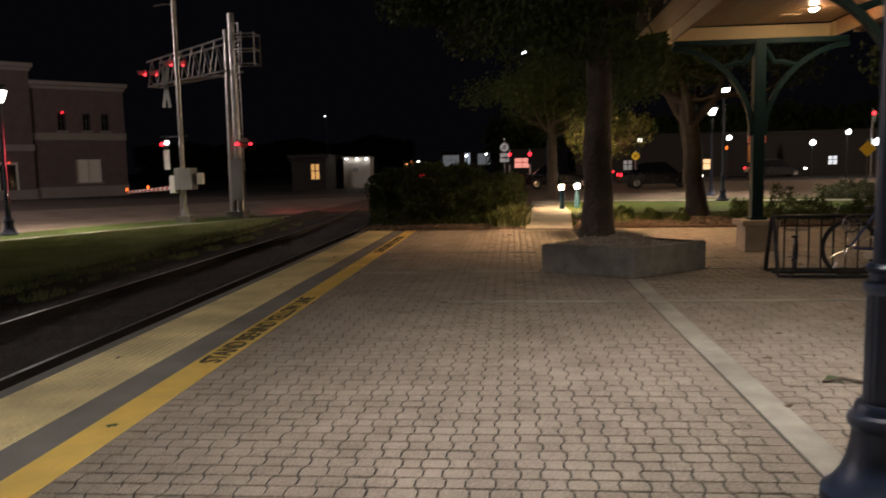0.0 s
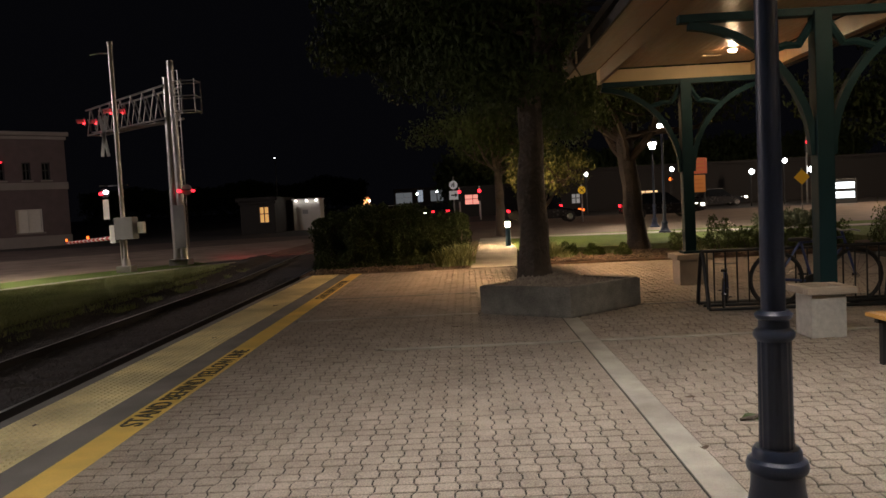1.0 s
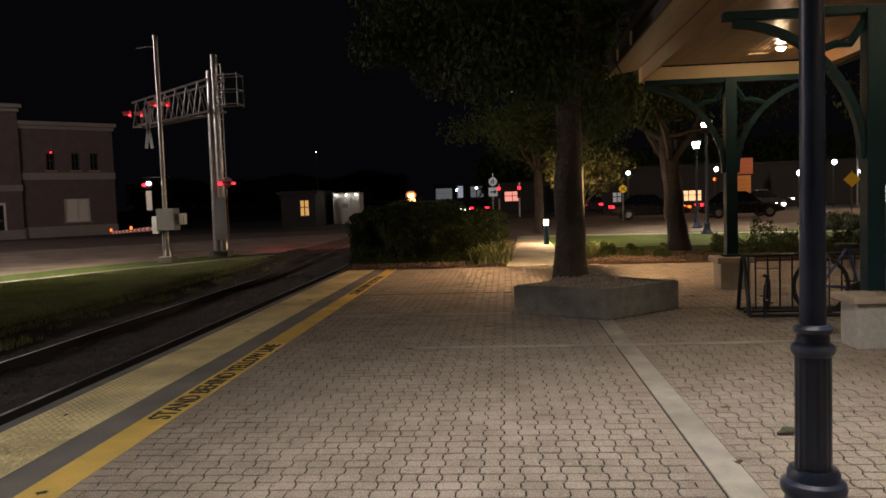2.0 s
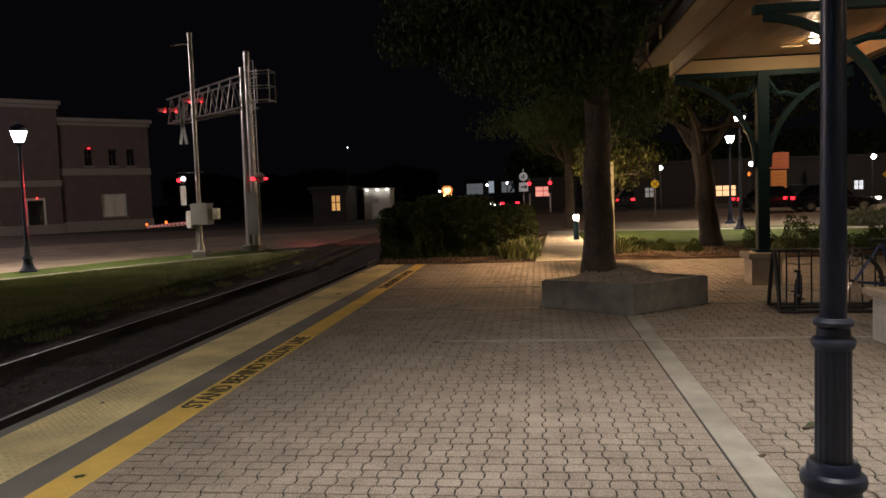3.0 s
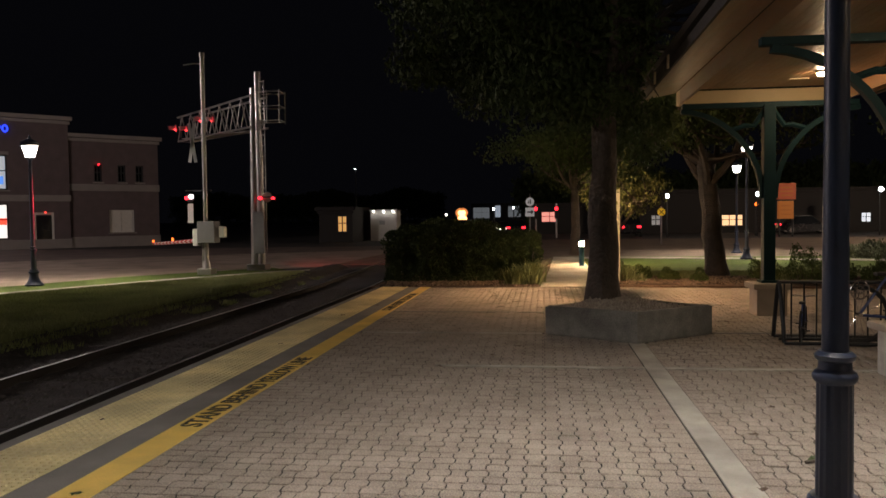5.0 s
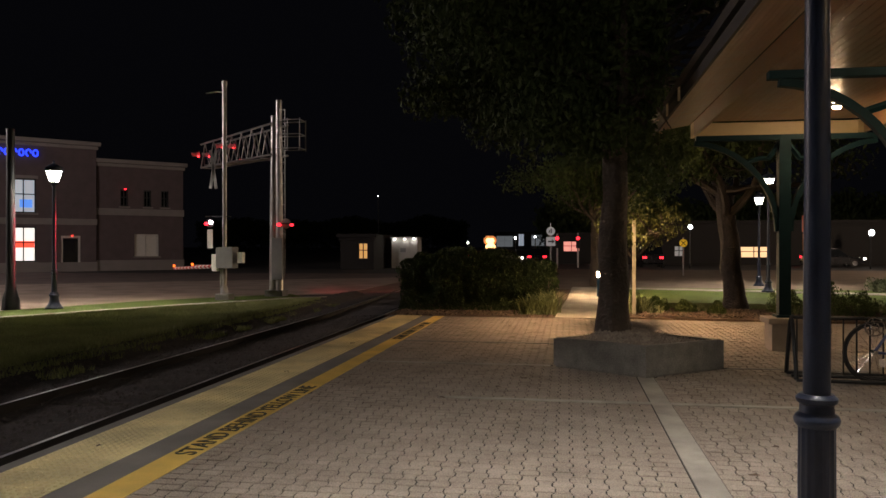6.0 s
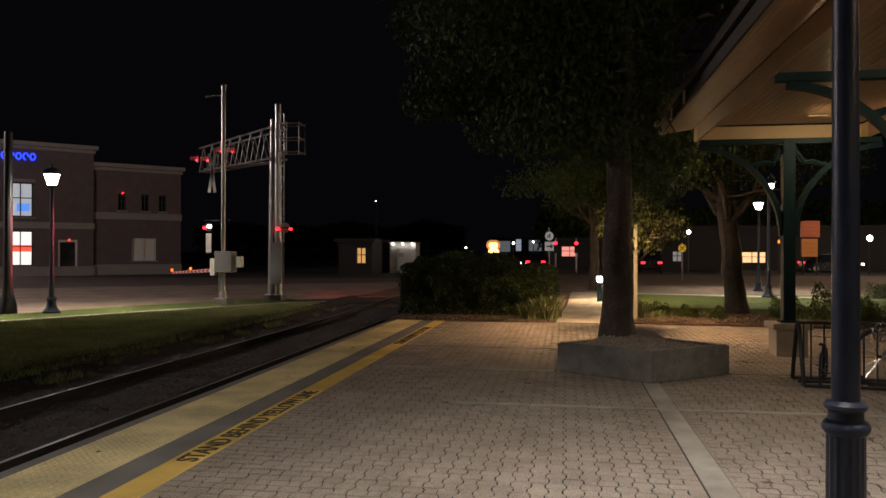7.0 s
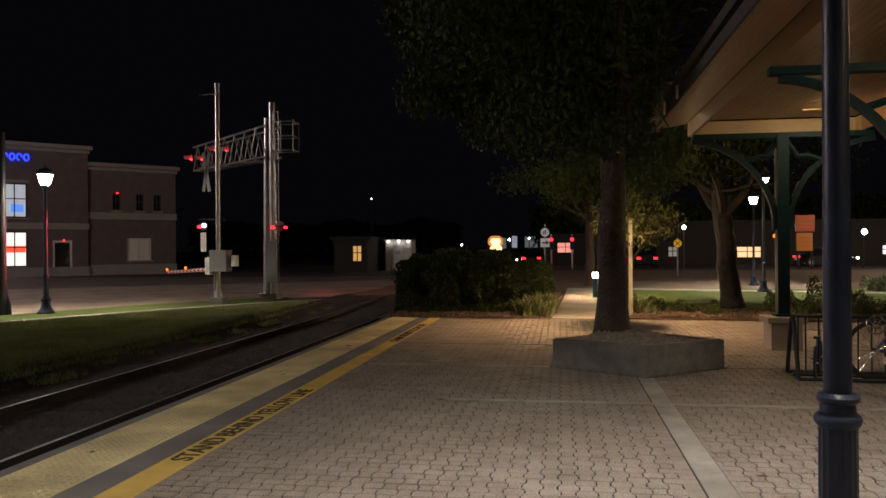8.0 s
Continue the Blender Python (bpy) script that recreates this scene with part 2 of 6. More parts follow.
def finish(name, bm, mat, smooth=False):
    bmesh.ops.recalc_face_normals(bm, faces=bm.faces)
    me = bpy.data.meshes.new(name)
    bm.to_mesh(me)
    bm.free()
    if smooth:
        me.shade_smooth()
        me.set_sharp_from_angle(angle=radians(38))
    me.materials.append(M[mat])
    return new(name, me)


def solid(name, bm, mat, label="", category="", group="", kind="", smooth=False):
    return tagged(finish(name, bm, mat, smooth), label, category, group, kind)


def part(name, bm, mat, parent, label="", smooth=False, kind=""):
    o = finish(name, bm, mat, smooth)
    o.parent = parent
    return tagged(o, label, "", "", kind)


def thing(name, at, label, category, group="", rz=0.0):
    e = new(name)
    e.empty_display_size = 0.1
    e.matrix_basis = pose(*at, 0, 0, rz)
    return tagged(e, label, category, group)


def quad_mesh(name, verts, faces, mat):
    me = bpy.data.meshes.new(name)
    me.from_pydata(verts, [], faces)
    me.materials.append(M[mat])
    return new(name, me)


rng = random.Random(7)


# ---- the setting ----
def ground_sheet():
    """Dark asphalt to the horizon, with the track bed sunk into it beside the platform."""
    bm = bm_new()
    xs = [-1500, -60, -8.4, -7.3, -4.32, 60, 1500]
    ys = [-1500, -40, 22.0, 27.0, 60, 1500]
    def hz(x, y):
        if y < 23 and -7.6 < x < -4.0:
            return -0.46
        return -0.06
    vs = {(x, y): bm.verts.new((x, y, hz(x, y))) for x in xs for y in ys}
    for x0, x1 in zip(xs, xs[1:]):
        for y0, y1 in zip(ys, ys[1:]):
            bm.faces.new((vs[x0, y0], vs[x1, y0], vs[x1, y1], vs[x0, y1]))
    solid("ground", bm, "asphalt", "dark asphalt ground and roads running to the horizon", "ground", kind="structure")


def slab(name, outline, z0, z1, mat, label, category):
    bm = bm_new()
    add_prism(bm, outline, z0, z1)
    return solid(name, bm, mat, label, category, kind="structure")


ground_sheet()

# platform deck under the pavers, its kerb to the track, and the painted strips
slab("platform_bed", [(-4.0, -8), (9.0, -8), (9.0, 17.4), (0.6, 18.05), (-4.0, 18.15)], -0.5, -0.004, "sand", "sand bed with dark joints under the platform pavers", "pavement")
slab("platform_kerb", [(-4.13, -8), (-4.0, -8), (-4.0, 18.15), (-4.13, 18.15)], -0.5, 0.0, "edge_concrete", "grey concrete platform edge beside the track", "kerb")
slab("concrete_band", [(-3.4, -8), (-3.13, -8), (-3.13, 18.1), (-3.4, 18.1)], -0.1, 0.0, "edge_concrete", "grey concrete band between the yellow strips", "pavement")
slab("yellow_line", [(-3.13, -8), (-2.888, -8), (-2.888, 18.1), (-3.13, 18.1)], -0.1, 0.002, "yellow_paint", "yellow painted safety line along the platform", "line")


def cut_row(name, x0, x1, y0, y1, label):
    """A row of small cut stones with open joints along an edge."""
    bm = bm_new()
    y = y0
    while y < y1:
        if not 8.9 < y < 8.98:
            add_box(bm, (x0 + x1) / 2, y + 0.0574, -0.05, x1 - x0, 0.1148 - 0.008, 0.1)
        y += 0.1148
    solid(name, bm, "paver", label, "pavement", kind="structure")


cut_row("cut_stones_1", -2.884, -2.85, -7.719, 17.9, "row of cut paving stones along the yellow line")
cut_row("cut_stones_2", 0.522, 0.624, -7.719, 10.6, "row of cut paving stones along the concrete strip")
cut_row("cut_stones_3", 0.832, 0.868, -7.719, 10.5, "row of cut paving stones along the concrete strip")
slab("concrete_strip", [(0.638, -8), (0.824, -8), (0.824, 10.56), (0.638, 10.56)], -0.1, 0.004, "concrete", "pale concrete strip set in the pavers", "pavement")
slab("cross_strip_1", [(-1.5, 8.95), (0.634, 8.95), (0.634, 9.036), (-1.5, 9.036)], -0.1, 0.006, "concrete", "thin concrete joint strip across the pavers", "pavement")
slab("cross_strip_2", [(0.828, 8.948), (9, 8.948), (9, 9.036), (0.828, 9.036)], -0.1, 0.006, "concrete", "thin concrete joint strip across the pavers", "pavement")
slab("cross_strip_3", [(-2.82, 11.245), (-0.40, 11.245), (-0.40, 11.33), (-2.82, 11.33)], -0.1, 0.003, "concrete", "thin concrete joint strip across the pavers", "pavement")
slab("cross_strip_5", [(-2.82, 13.55), (-0.36, 13.55), (-0.36, 13.626), (-2.82, 13.626)], -0.1, 0.003, "edge_concrete", "thin concrete joint strip across the pavers", "pavement")
slab("cross_strip_4", [(1.83, 11.366), (9, 11.366), (9, 11.445), (1.83, 11.445)], -0.1, 0.003, "edge_concrete", "thin concrete joint strip across the pavers", "pavement")


def tactile_strip():
    """Yellow tactile tiles with rows of small domes."""
    y = -7.49
    base = bm_new()
    add_prism(base, [(-4.0, -8), (-3.4, -8), (-3.4, 18.1), (-4.0, 18.1)], -0.1, -0.004)
    root = solid("tactile_strip", base, "tactile", "yellow tactile warning strip with small domes", "tactile paving", kind="structure")
    tile = bm_new()
    add_box(tile, 0, 0, 0, 0.598, 0.604, 0.012)
    for i in range(10):
        for j in range(10):
            add_cyl(tile, (-0.27 + 0.06 * i, -0.27 + 0.06 * j, 0.006), (-0.27 + 0.06 * i, -0.27 + 0.06 * j, 0.0155), 0.020, 0.011, 6)
    first = None
    while y < 17.9:
        if first is None:
            first = part("tile", tile, "tactile", root)
            o = first
        else:
            o = first.copy()
            scene.collection.objects.link(o)
        o.location = (-3.7, y + 0.305, 0.0)
        y += 0.61


tactile_strip()


def track():
    """Rails, ties and ballast; straight past the platform, then bending away to the left."""
    def cx(y):
        return -5.46 - (0.00046 * (y - 70) ** 2 if y > 70 else 0)
    root = tagged(new("railway_track"), "single railway track with shiny rails on dark ballast", "track", "", "structure")
    for side in (-0.7525, 0.7525):
        for nm, hw, z0, z1, mat in (("rail_top", 0.022, -0.1515, -0.15, "rail_top"), ("rail_head", 0.034, -0.185, -0.1516, "rail_rust"), ("rail_web", 0.012, -0.30, -0.1852, "rail_rust"), ("rail_foot", 0.07, -0.33, -0.302, "rail_rust")):
            bm = bm_new()
            prev = None
            y = -30.0
            while y <= 420:
                x = cx(y) + side
                up = min(1.0, max(0.0, (y - 20) / 6.5)) * 0.10
                w = hw
                ring = [bm.verts.new((x - w, y, z0 + up)), bm.verts.new((x + w, y, z0 + up)), bm.verts.new((x + w * 0.92, y, z1 + up)), bm.verts.new((x - w * 0.92, y, z1 + up))]
                if prev:
                    for i in range(4):
                        bm.faces.new((prev[i], prev[(i + 1) % 4], ring[(i + 1) % 4], ring[i]))
                prev = ring
                y += 2.5 if y < 20 else (0.5 if y < 27 else 6)
            part(nm, bm, mat, root)
    tie = bm_new()
    add_box(tie, 0, 0, 0, 2.5, 0.22, 0.14, bevel=0.01)
    first = None
    y = 1.0
    while y < 22.5:
        if first is None:
            first = part("tie", tie, "tie", root)
            o = first
        else:
            o = first.copy()
            scene.collection.objects.link(o)
        o.matrix_basis = pose(-5.46 + rng.uniform(-0.04, 0.04), y, -0.345, 0, 0, rng.uniform(-1, 1))
        y += 0.52
    # crossing panels in the road
    bm = bm_new()
    for x0, x1 in ((-7.6, -6.30), (-6.12, -4.80), (-4.62, -3.6)):
        add_box(bm, (x0 + x1) / 2, 33.5, -0.065, x1 - x0, 12, 0.05)
    part("crossing_panel", bm, "concrete_road", root)
    # ballast: slopes and loose stones
    bm = bm_new()
    xs = [-7.53, -7.25, -6.9, -6.0, -5.3, -4.6, -4.2]
    zs = [-0.025, -0.10, -0.225, -0.265, -0.265, -0.262, -0.25]
    rows = []
    y = -8.0
    while y <= 26.6:
        rows.append([bm.verts.new((x + rng.uniform(-0.05, 0.05) * (0 < i < 6), y, z + rng.uniform(-0.02, 0.02) + min(1.0, max(0.0, (y - 20) / 6.5)) * (0.15 if 0 < i else 0.06))) for i, (x, z) in enumerate(zip(xs, zs))])
        y += 0.25
    for a, b in zip(rows, rows[1:]):
        for i in range(len(xs) - 1):
            bm.faces.new((a[i], a[i + 1], b[i + 1], b[i]))
    part("ballast_bed", bm, "ballast", root)
    vs, fs = [], []
    for i in range(9000):
        x, y = rng.uniform(-7.5, -4.2), 2 + 21 * rng.random() ** 1.1
        if abs(x + 5.46 - 0.7525) < 0.08 or abs(x + 5.46 + 0.7525) < 0.08:
            continue
        z = float(np.interp(x, xs, zs)) + 0.008
        s = rng.uniform(0.015, 0.04)
        a = rng.uniform(0, 6.28)
        k = len(vs)
        for j in range(4):
            vs.append((x + s * math.cos(a + j * 1.57) * rng.uniform(0.6, 1.2), y + s * math.sin(a + j * 1.57) * rng.uniform(0.6, 1.2), z + rng.uniform(-0.005, 0.012)))
        vs.append((x + rng.uniform(-0.3, 0.3) * s, y + rng.uniform(-0.3, 0.3) * s, z + s * 0.8))
        fs += [(k, k + 1, k + 4), (k + 1, k + 2, k + 4), (k + 2, k + 3, k + 4), (k + 3, k, k + 4)]
    o = quad_mesh("ballast_stones", vs, fs, "stone_bit")
    o.parent = root
    tagged(o, kind="stuff")


track()

# lawns, roads and walks
slab("lawn_west", [(-7.5, -12), (-7.5, 23.2), (-8.0, 23.5), (-10.4, 20.1), (-12.1, 16.7), (-16, 8.4), (-26, -12)], -0.5, -0.01, "lawn", "dark mown lawn beside the track", "lawn")
slab("sidewalk_west", [(-7.6, 24.3), (-8.0, 23.52), (-10.4, 20.12), (-12.1, 16.72), (-16, 8.42), (-26, -11.9), (-26.5, -11.7), (-16.3, 8.6), (-12.4, 16.85), (-10.65, 20.3), (-8.25, 24.0)], -0.5, 0.0, "concrete", "narrow pale concrete kerb walk along the road", "sidewalk")
slab("verge_west", [(-8.25, 24.02), (-10.66, 20.31), (-12.41, 16.86), (-16.31, 8.61), (-17.6, 9.2), (-14.0, 17.3), (-12.2, 21.6), (-9.2, 25.4)], -0.5, -0.006, "lawn", "strip of grass between kerb walk and road", "lawn")
slab("road_west", [(-9.2, 25.42), (-12.2, 21.62), (-14.0, 17.32), (-17.6, 9.22), (-60, -20), (-60, 3.0), (-22.85, 30.46), (-19.5, 32.9), (-16.1, 35.2), (-11.68, 38.3), (-7.7, 41.0), (-7.7, 26)], -0.3, -0.045, "road_pale", "pale worn concrete lane by the railway crossing", "road")
slab("road_west_far", [(-60, 3.02), (-60, 42), (-22.6, 44.6), (-7.7, 46.0), (-7.7, 41.02), (-11.68, 38.32), (-16.1, 35.22), (-19.5, 32.92), (-22.85, 30.48)], -0.3, -0.049, "road_brown", "darker brown far lane of the road", "road")
slab("road_east", [(-3.5, 29.5), (2.5, 31.2), (11.5, 30.4), (60, 28), (60, 56), (5, 56), (-3.5, 56)], -0.3, -0.05, "concrete_road", "wide worn road surface beyond the lawn", "road")
slab("garden_bed", [(0.6, 18.06), (9, 17.42), (30, 15), (30, 19.5), (6, 20.3), (1.0, 21.0)], -0.5, 0.04, "mulch", "mulched planting bed at the edge of the plaza", "garden bed")
slab("lawn_east", [(0.92, 21.0), (6, 20.3), (30, 19.5), (60, 18), (60, 27.9), (11.5, 30.3), (2.5, 31.1), (1.1, 30.9)], -0.5, 0.0, "lawn", "mown green lawn lit by street lamps", "lawn")
slab("path_east", [(1.1, 29.8), (3.1, 29.6), (10.5, 27.2), (40, 22), (40, 23.1), (10.6, 28.3), (3.1, 30.7), (1.1, 30.9)], -0.4, 0.012, "concrete", "pale concrete path across the lawn", "path")
slab("walkway", [(-0.46, 18.1), (0.56, 18.06), (0.98, 24), (1.02, 31.0), (0.0, 31.0), (-0.2, 24)], -0.4, 0.006, "concrete", "pale concrete walkway leading off the platform", "path")
slab("hedge_bed", [(-4.3, 18.17), (-0.48, 18.12), (-0.22, 24), (-0.1, 29.3), (-4.3, 29.3)], -0.5, -0.004, "mulch", "brown mulched bed under the hedge", "garden bed")


def blades(name, areas, count, hmin, hmax, mat, label, seedv):
    """Grass tufts scattered over parallelograms (x0, y0, x1, y1, z, weight)."""
    r = random.Random(seedv)
    vs, fs = [], []
    tot = sum(a[5] for a in areas)
    for poly, inside, zz, (x0, y0, x1, y1), _, w in areas:
        for _i in range(int(count * w / tot)):
            x, y = r.uniform(x0, x1), r.uniform(y0, y1)
            if not inside(x, y):
                continue
            h, a = r.uniform(hmin, hmax), r.uniform(0, 6.28)
            d = 0.010 + 0.006 * r.random()
            lx, ly = r.uniform(-0.5, 0.5) * h, r.uniform(-0.5, 0.5) * h
            k = len(vs)
            vs += [(x - d * math.cos(a), y - d * math.sin(a), zz), (x + d * math.cos(a), y + d * math.sin(a), zz), (x + lx, y + ly, zz + h)]
            fs.append((k, k + 1, k + 2))
    o = quad_mesh(name, vs, fs, mat)
    return tagged(o, label, "grass", "", "stuff")


blades("grass", [
    ("w", lambda x, y: y < 23.3 - max(0, (-8.0 - x)) * 1.75, -0.01, (-13, 6, -7.45, 23.3), 0, 4),
    ("e", lambda x, y: y < 29.4 - 0.33 * max(0, x - 3), 0.0, (1.1, 20.7, 10, 22.6), 0, 1),
], 230000, 0.03, 0.065, "blade", "short mown grass blades on the lawns", 11)
blades("weeds", [
    ("t", lambda x, y: True, -0.03, (-7.62, 4, -7.42, 23), 0, 1),
    ("u", lambda x, y: True, -0.11, (-7.48, 4, -7.2, 23), 0, 1),
    ("v", lambda x, y: noise.noise(Vector((x, y * 0.9, 3))) > 0.05, -0.20, (-7.25, 4, -6.8, 23), 0, 1),
], 16000, 0.05, 0.13, "blade", "ragged grass fringe along the ballast", 12)


# ---- plants ----
def leaf_cloud(vs, fs, centre, radii, n, size, r, gap=0.35):
    """Leaves around a clump, thin quads turned at random."""
    for _ in range(n):
        while True:
            p = Vector((r.uniform(-1, 1), r.uniform(-1, 1), r.uniform(-1, 1)))
            if gap < p.length < 1:
                break
        c = Vector(centre) + Vector((p.x * radii[0], p.y * radii[1], p.z * radii[2]))
        q = Euler((r.uniform(0, 6.28), r.uniform(0, 6.28), r.uniform(0, 6.28))).to_matrix()
        s = size * r.uniform(0.6, 1.3)
        k = len(vs)
        vs += [tuple(c + q @ Vector(v)) for v in ((-s, 0, 0), (0, -0.45 * s, 0.12 * s), (s, 0, 0), (0, 0.45 * s, 0.12 * s))]
        fs += [(k, k + 1, k + 2), (k, k + 2, k + 3)]


def limb_points(p, d, length, bend, r, k=6):
    pts = [Vector(p)]
    d = Vector(d).normalized()
    for i in range(k):
        d = (d + Vector((r.uniform(-bend, bend), r.uniform(-bend, bend), r.uniform(-bend, bend * 1.2)))).normalized()
        pts.append(pts[-1] + d * (length / k))
    return pts


def tree(at, height, r0, fork, spread, label, seedv, leafn=9000, size=0.09, mat="leaf", low=2.3, lean=(0, 0), squash=0.8, limbs=9, clear=None, clumps=()):
    r = random.Random(seedv)
    t = thing("tree", at, label, "tree")
    bm = bm_new()
    k = 9
    pts, rad = [], []
    for i in range(k + 1):
        f = i / k
        pts.append((lean[0] * f + r.uniform(-0.02, 0.02), lean[1] * f + r.uniform(-0.02, 0.02), f * fork))
        rad.append(r0 * (1.22 if i == 0 else 1.0 - 0.28 * f))
    add_tube(bm, pts, rad, 12)
    for v in bm.verts:
        n = noise.noise(Vector((v.co.x * 9, v.co.y * 9, v.co.z * 1.6 + seedv)))
        v.co.x += n * 0.035
        v.co.y += n * 0.035
    top = Vector(pts[-1])
    tips = []
    for i in range(limbs):
        a = 2 * math.pi * i / limbs + r.uniform(-0.3, 0.3)
        up = r.uniform(0.35, 1.6)
        z0 = fork * r.uniform(0.72, 1.0)
        f = z0 / fork
        base = Vector((lean[0] * f, lean[1] * f, z0))
        ln = spread * r.uniform(0.7, 1.05)
        lp = limb_points(base, (math.cos(a), math.sin(a), up), ln, 0.25, r)
        add_tube(bm, lp, [r0 * 0.42 * (1 - 0.8 * j / 6) for j in range(7)], 7)
        tips += lp[3:]
        for _ in range(3):
            b = lp[r.randint(2, 5)]
            sp = limb_points(b, (r.uniform(-1, 1), r.uniform(-1, 1), r.uniform(-0.1, 0.8)), ln * 0.45, 0.3, r, 4)
            add_tube(bm, sp, [0.05, 0.04, 0.03, 0.02, 0.012], 5)
            tips += sp[2:]
    for x, y, z, rx, rz in clumps:
        tip = Vector((x - at[0], y - at[1], z - at[2]))
        root_at = Vector((lean[0], lean[1], fork)) * r.uniform(0.8, 1.0)
        mid_at = root_at.lerp(tip, 0.5) + Vector((0, 0, 0.35))
        add_tube(bm, [root_at, root_at.lerp(mid_at, 0.5) + Vector((0, 0, 0.08)), mid_at, mid_at.lerp(tip, 0.55) + Vector((0, 0, 0.06)), tip], [0.05, 0.04, 0.032, 0.02, 0.008], 5)
    part("trunk", bm, "bark", t, "rough grey-brown bark trunk", smooth=True)
    vs, fs = [], []
    tips = [p for p in tips if p.z > low - at[2]]
    for p in tips:
        leaf_cloud(vs, fs, p, (spread * 0.24, spread * 0.24, spread * 0.24 * squash), leafn // max(1, len(tips)), size, r, 0.1)
    for x, y, z, rx, rz in clumps:
        leaf_cloud(vs, fs, (x - at[0], y - at[1], z - at[2]), (rx, rx, rz), int(900 * rx * rx * 2.2), size, r, 0.0)
    if clear:
        keep = [i for i in range(0, len(vs), 4) if not clear(vs[i][0] + at[0], vs[i][1] + at[1], vs[i][2] + at[2])]
        vs = [v for i in keep for v in vs[i:i + 4]]
        fs = [f for i in range(0, len(vs), 4) for f in ((i, i + 1, i + 2), (i, i + 2, i + 3))]
    o = quad_mesh("crown", vs, fs, mat)
    o.parent = t
    tagged(o, "loose crown of small dark green leaves")
    return t


def crown_clumps(centre, radii, n, low, seedv):
    """Leafy clumps filling a broad hanging crown."""
    r = random.Random(seedv)
    out = []
    while len(out) < n:
        p = Vector((r.uniform(-1, 1), r.uniform(-1, 1), r.uniform(-1, 0.8)))
        if not 0.35 < p.length < 1:
            continue
        z = centre[2] + p.z * radii[2]
        if z > low:
            out.append((centre[0] + p.x * radii[0], centre[1] + p.y * radii[1], z, r.uniform(0.5, 0.85), r.uniform(0.35, 0.55)))
    return out


CROWN = crown_clumps((0.1, 12.4, 4.7), (2.9, 2.7, 2.1), 58, 3.0, 81)
CROWN += [(1.18, 12.6, 2.85, 0.36, 0.34), (1.05, 13.4, 2.7, 0.42, 0.34), (1.35, 13.2, 2.55, 0.32, 0.3), (0.9, 12.0, 2.95, 0.4, 0.3), (0.35, 10.9, 3.0, 0.5, 0.32), (-0.3, 10.9, 3.1, 0.5, 0.34), (0.0, 11.3, 2.85, 0.4, 0.3)]
tree((0.44, 11.78, 0.36), 7.5, 0.205, 3.3, 3.0, "broad street tree with a dark trunk growing from a concrete planter", 3, 42000, 0.05, "leaf", 2.45, clear=lambda x, y, z: (x > 1.02 and y < 14.4 and 3.12 < z < 5.0) or (x > 1.5 and y < 15.2 and z < 5.0), clumps=CROWN)
tree((3.86, 20.8, 0.02), 8, 0.27, 3.0, 3.6, "street tree with a thick trunk in a mulched bed", 5, 22000, 0.065, "leaf", 3.4, (-0.25, 0.1), clear=lambda x, y, z: z < 3.1)
tree((0.95, 33.6, -0.05), 8, 0.2, 3.2, 3.6, "street tree beside the road past the walkway", 8, 16000, 0.08, "leaf", 2.8)
tree((8.6, 16.5, 0.03), 7, 0.26, 3.0, 2.6, "dark street tree in the planting bed", 9, 12000, 0.07, "leaf", 2.6)
# lower boughs whose yellow-green leaves catch the shelter light
tree((1.28, 19.0, 0.03), 3.2, 0.05, 1.5, 1.55, "slim young tree with yellow-green leaves in the bed", 15, 2600, 0.05, "leaf_yellow", 1.7, (0.05, 0), 0.9, 7)


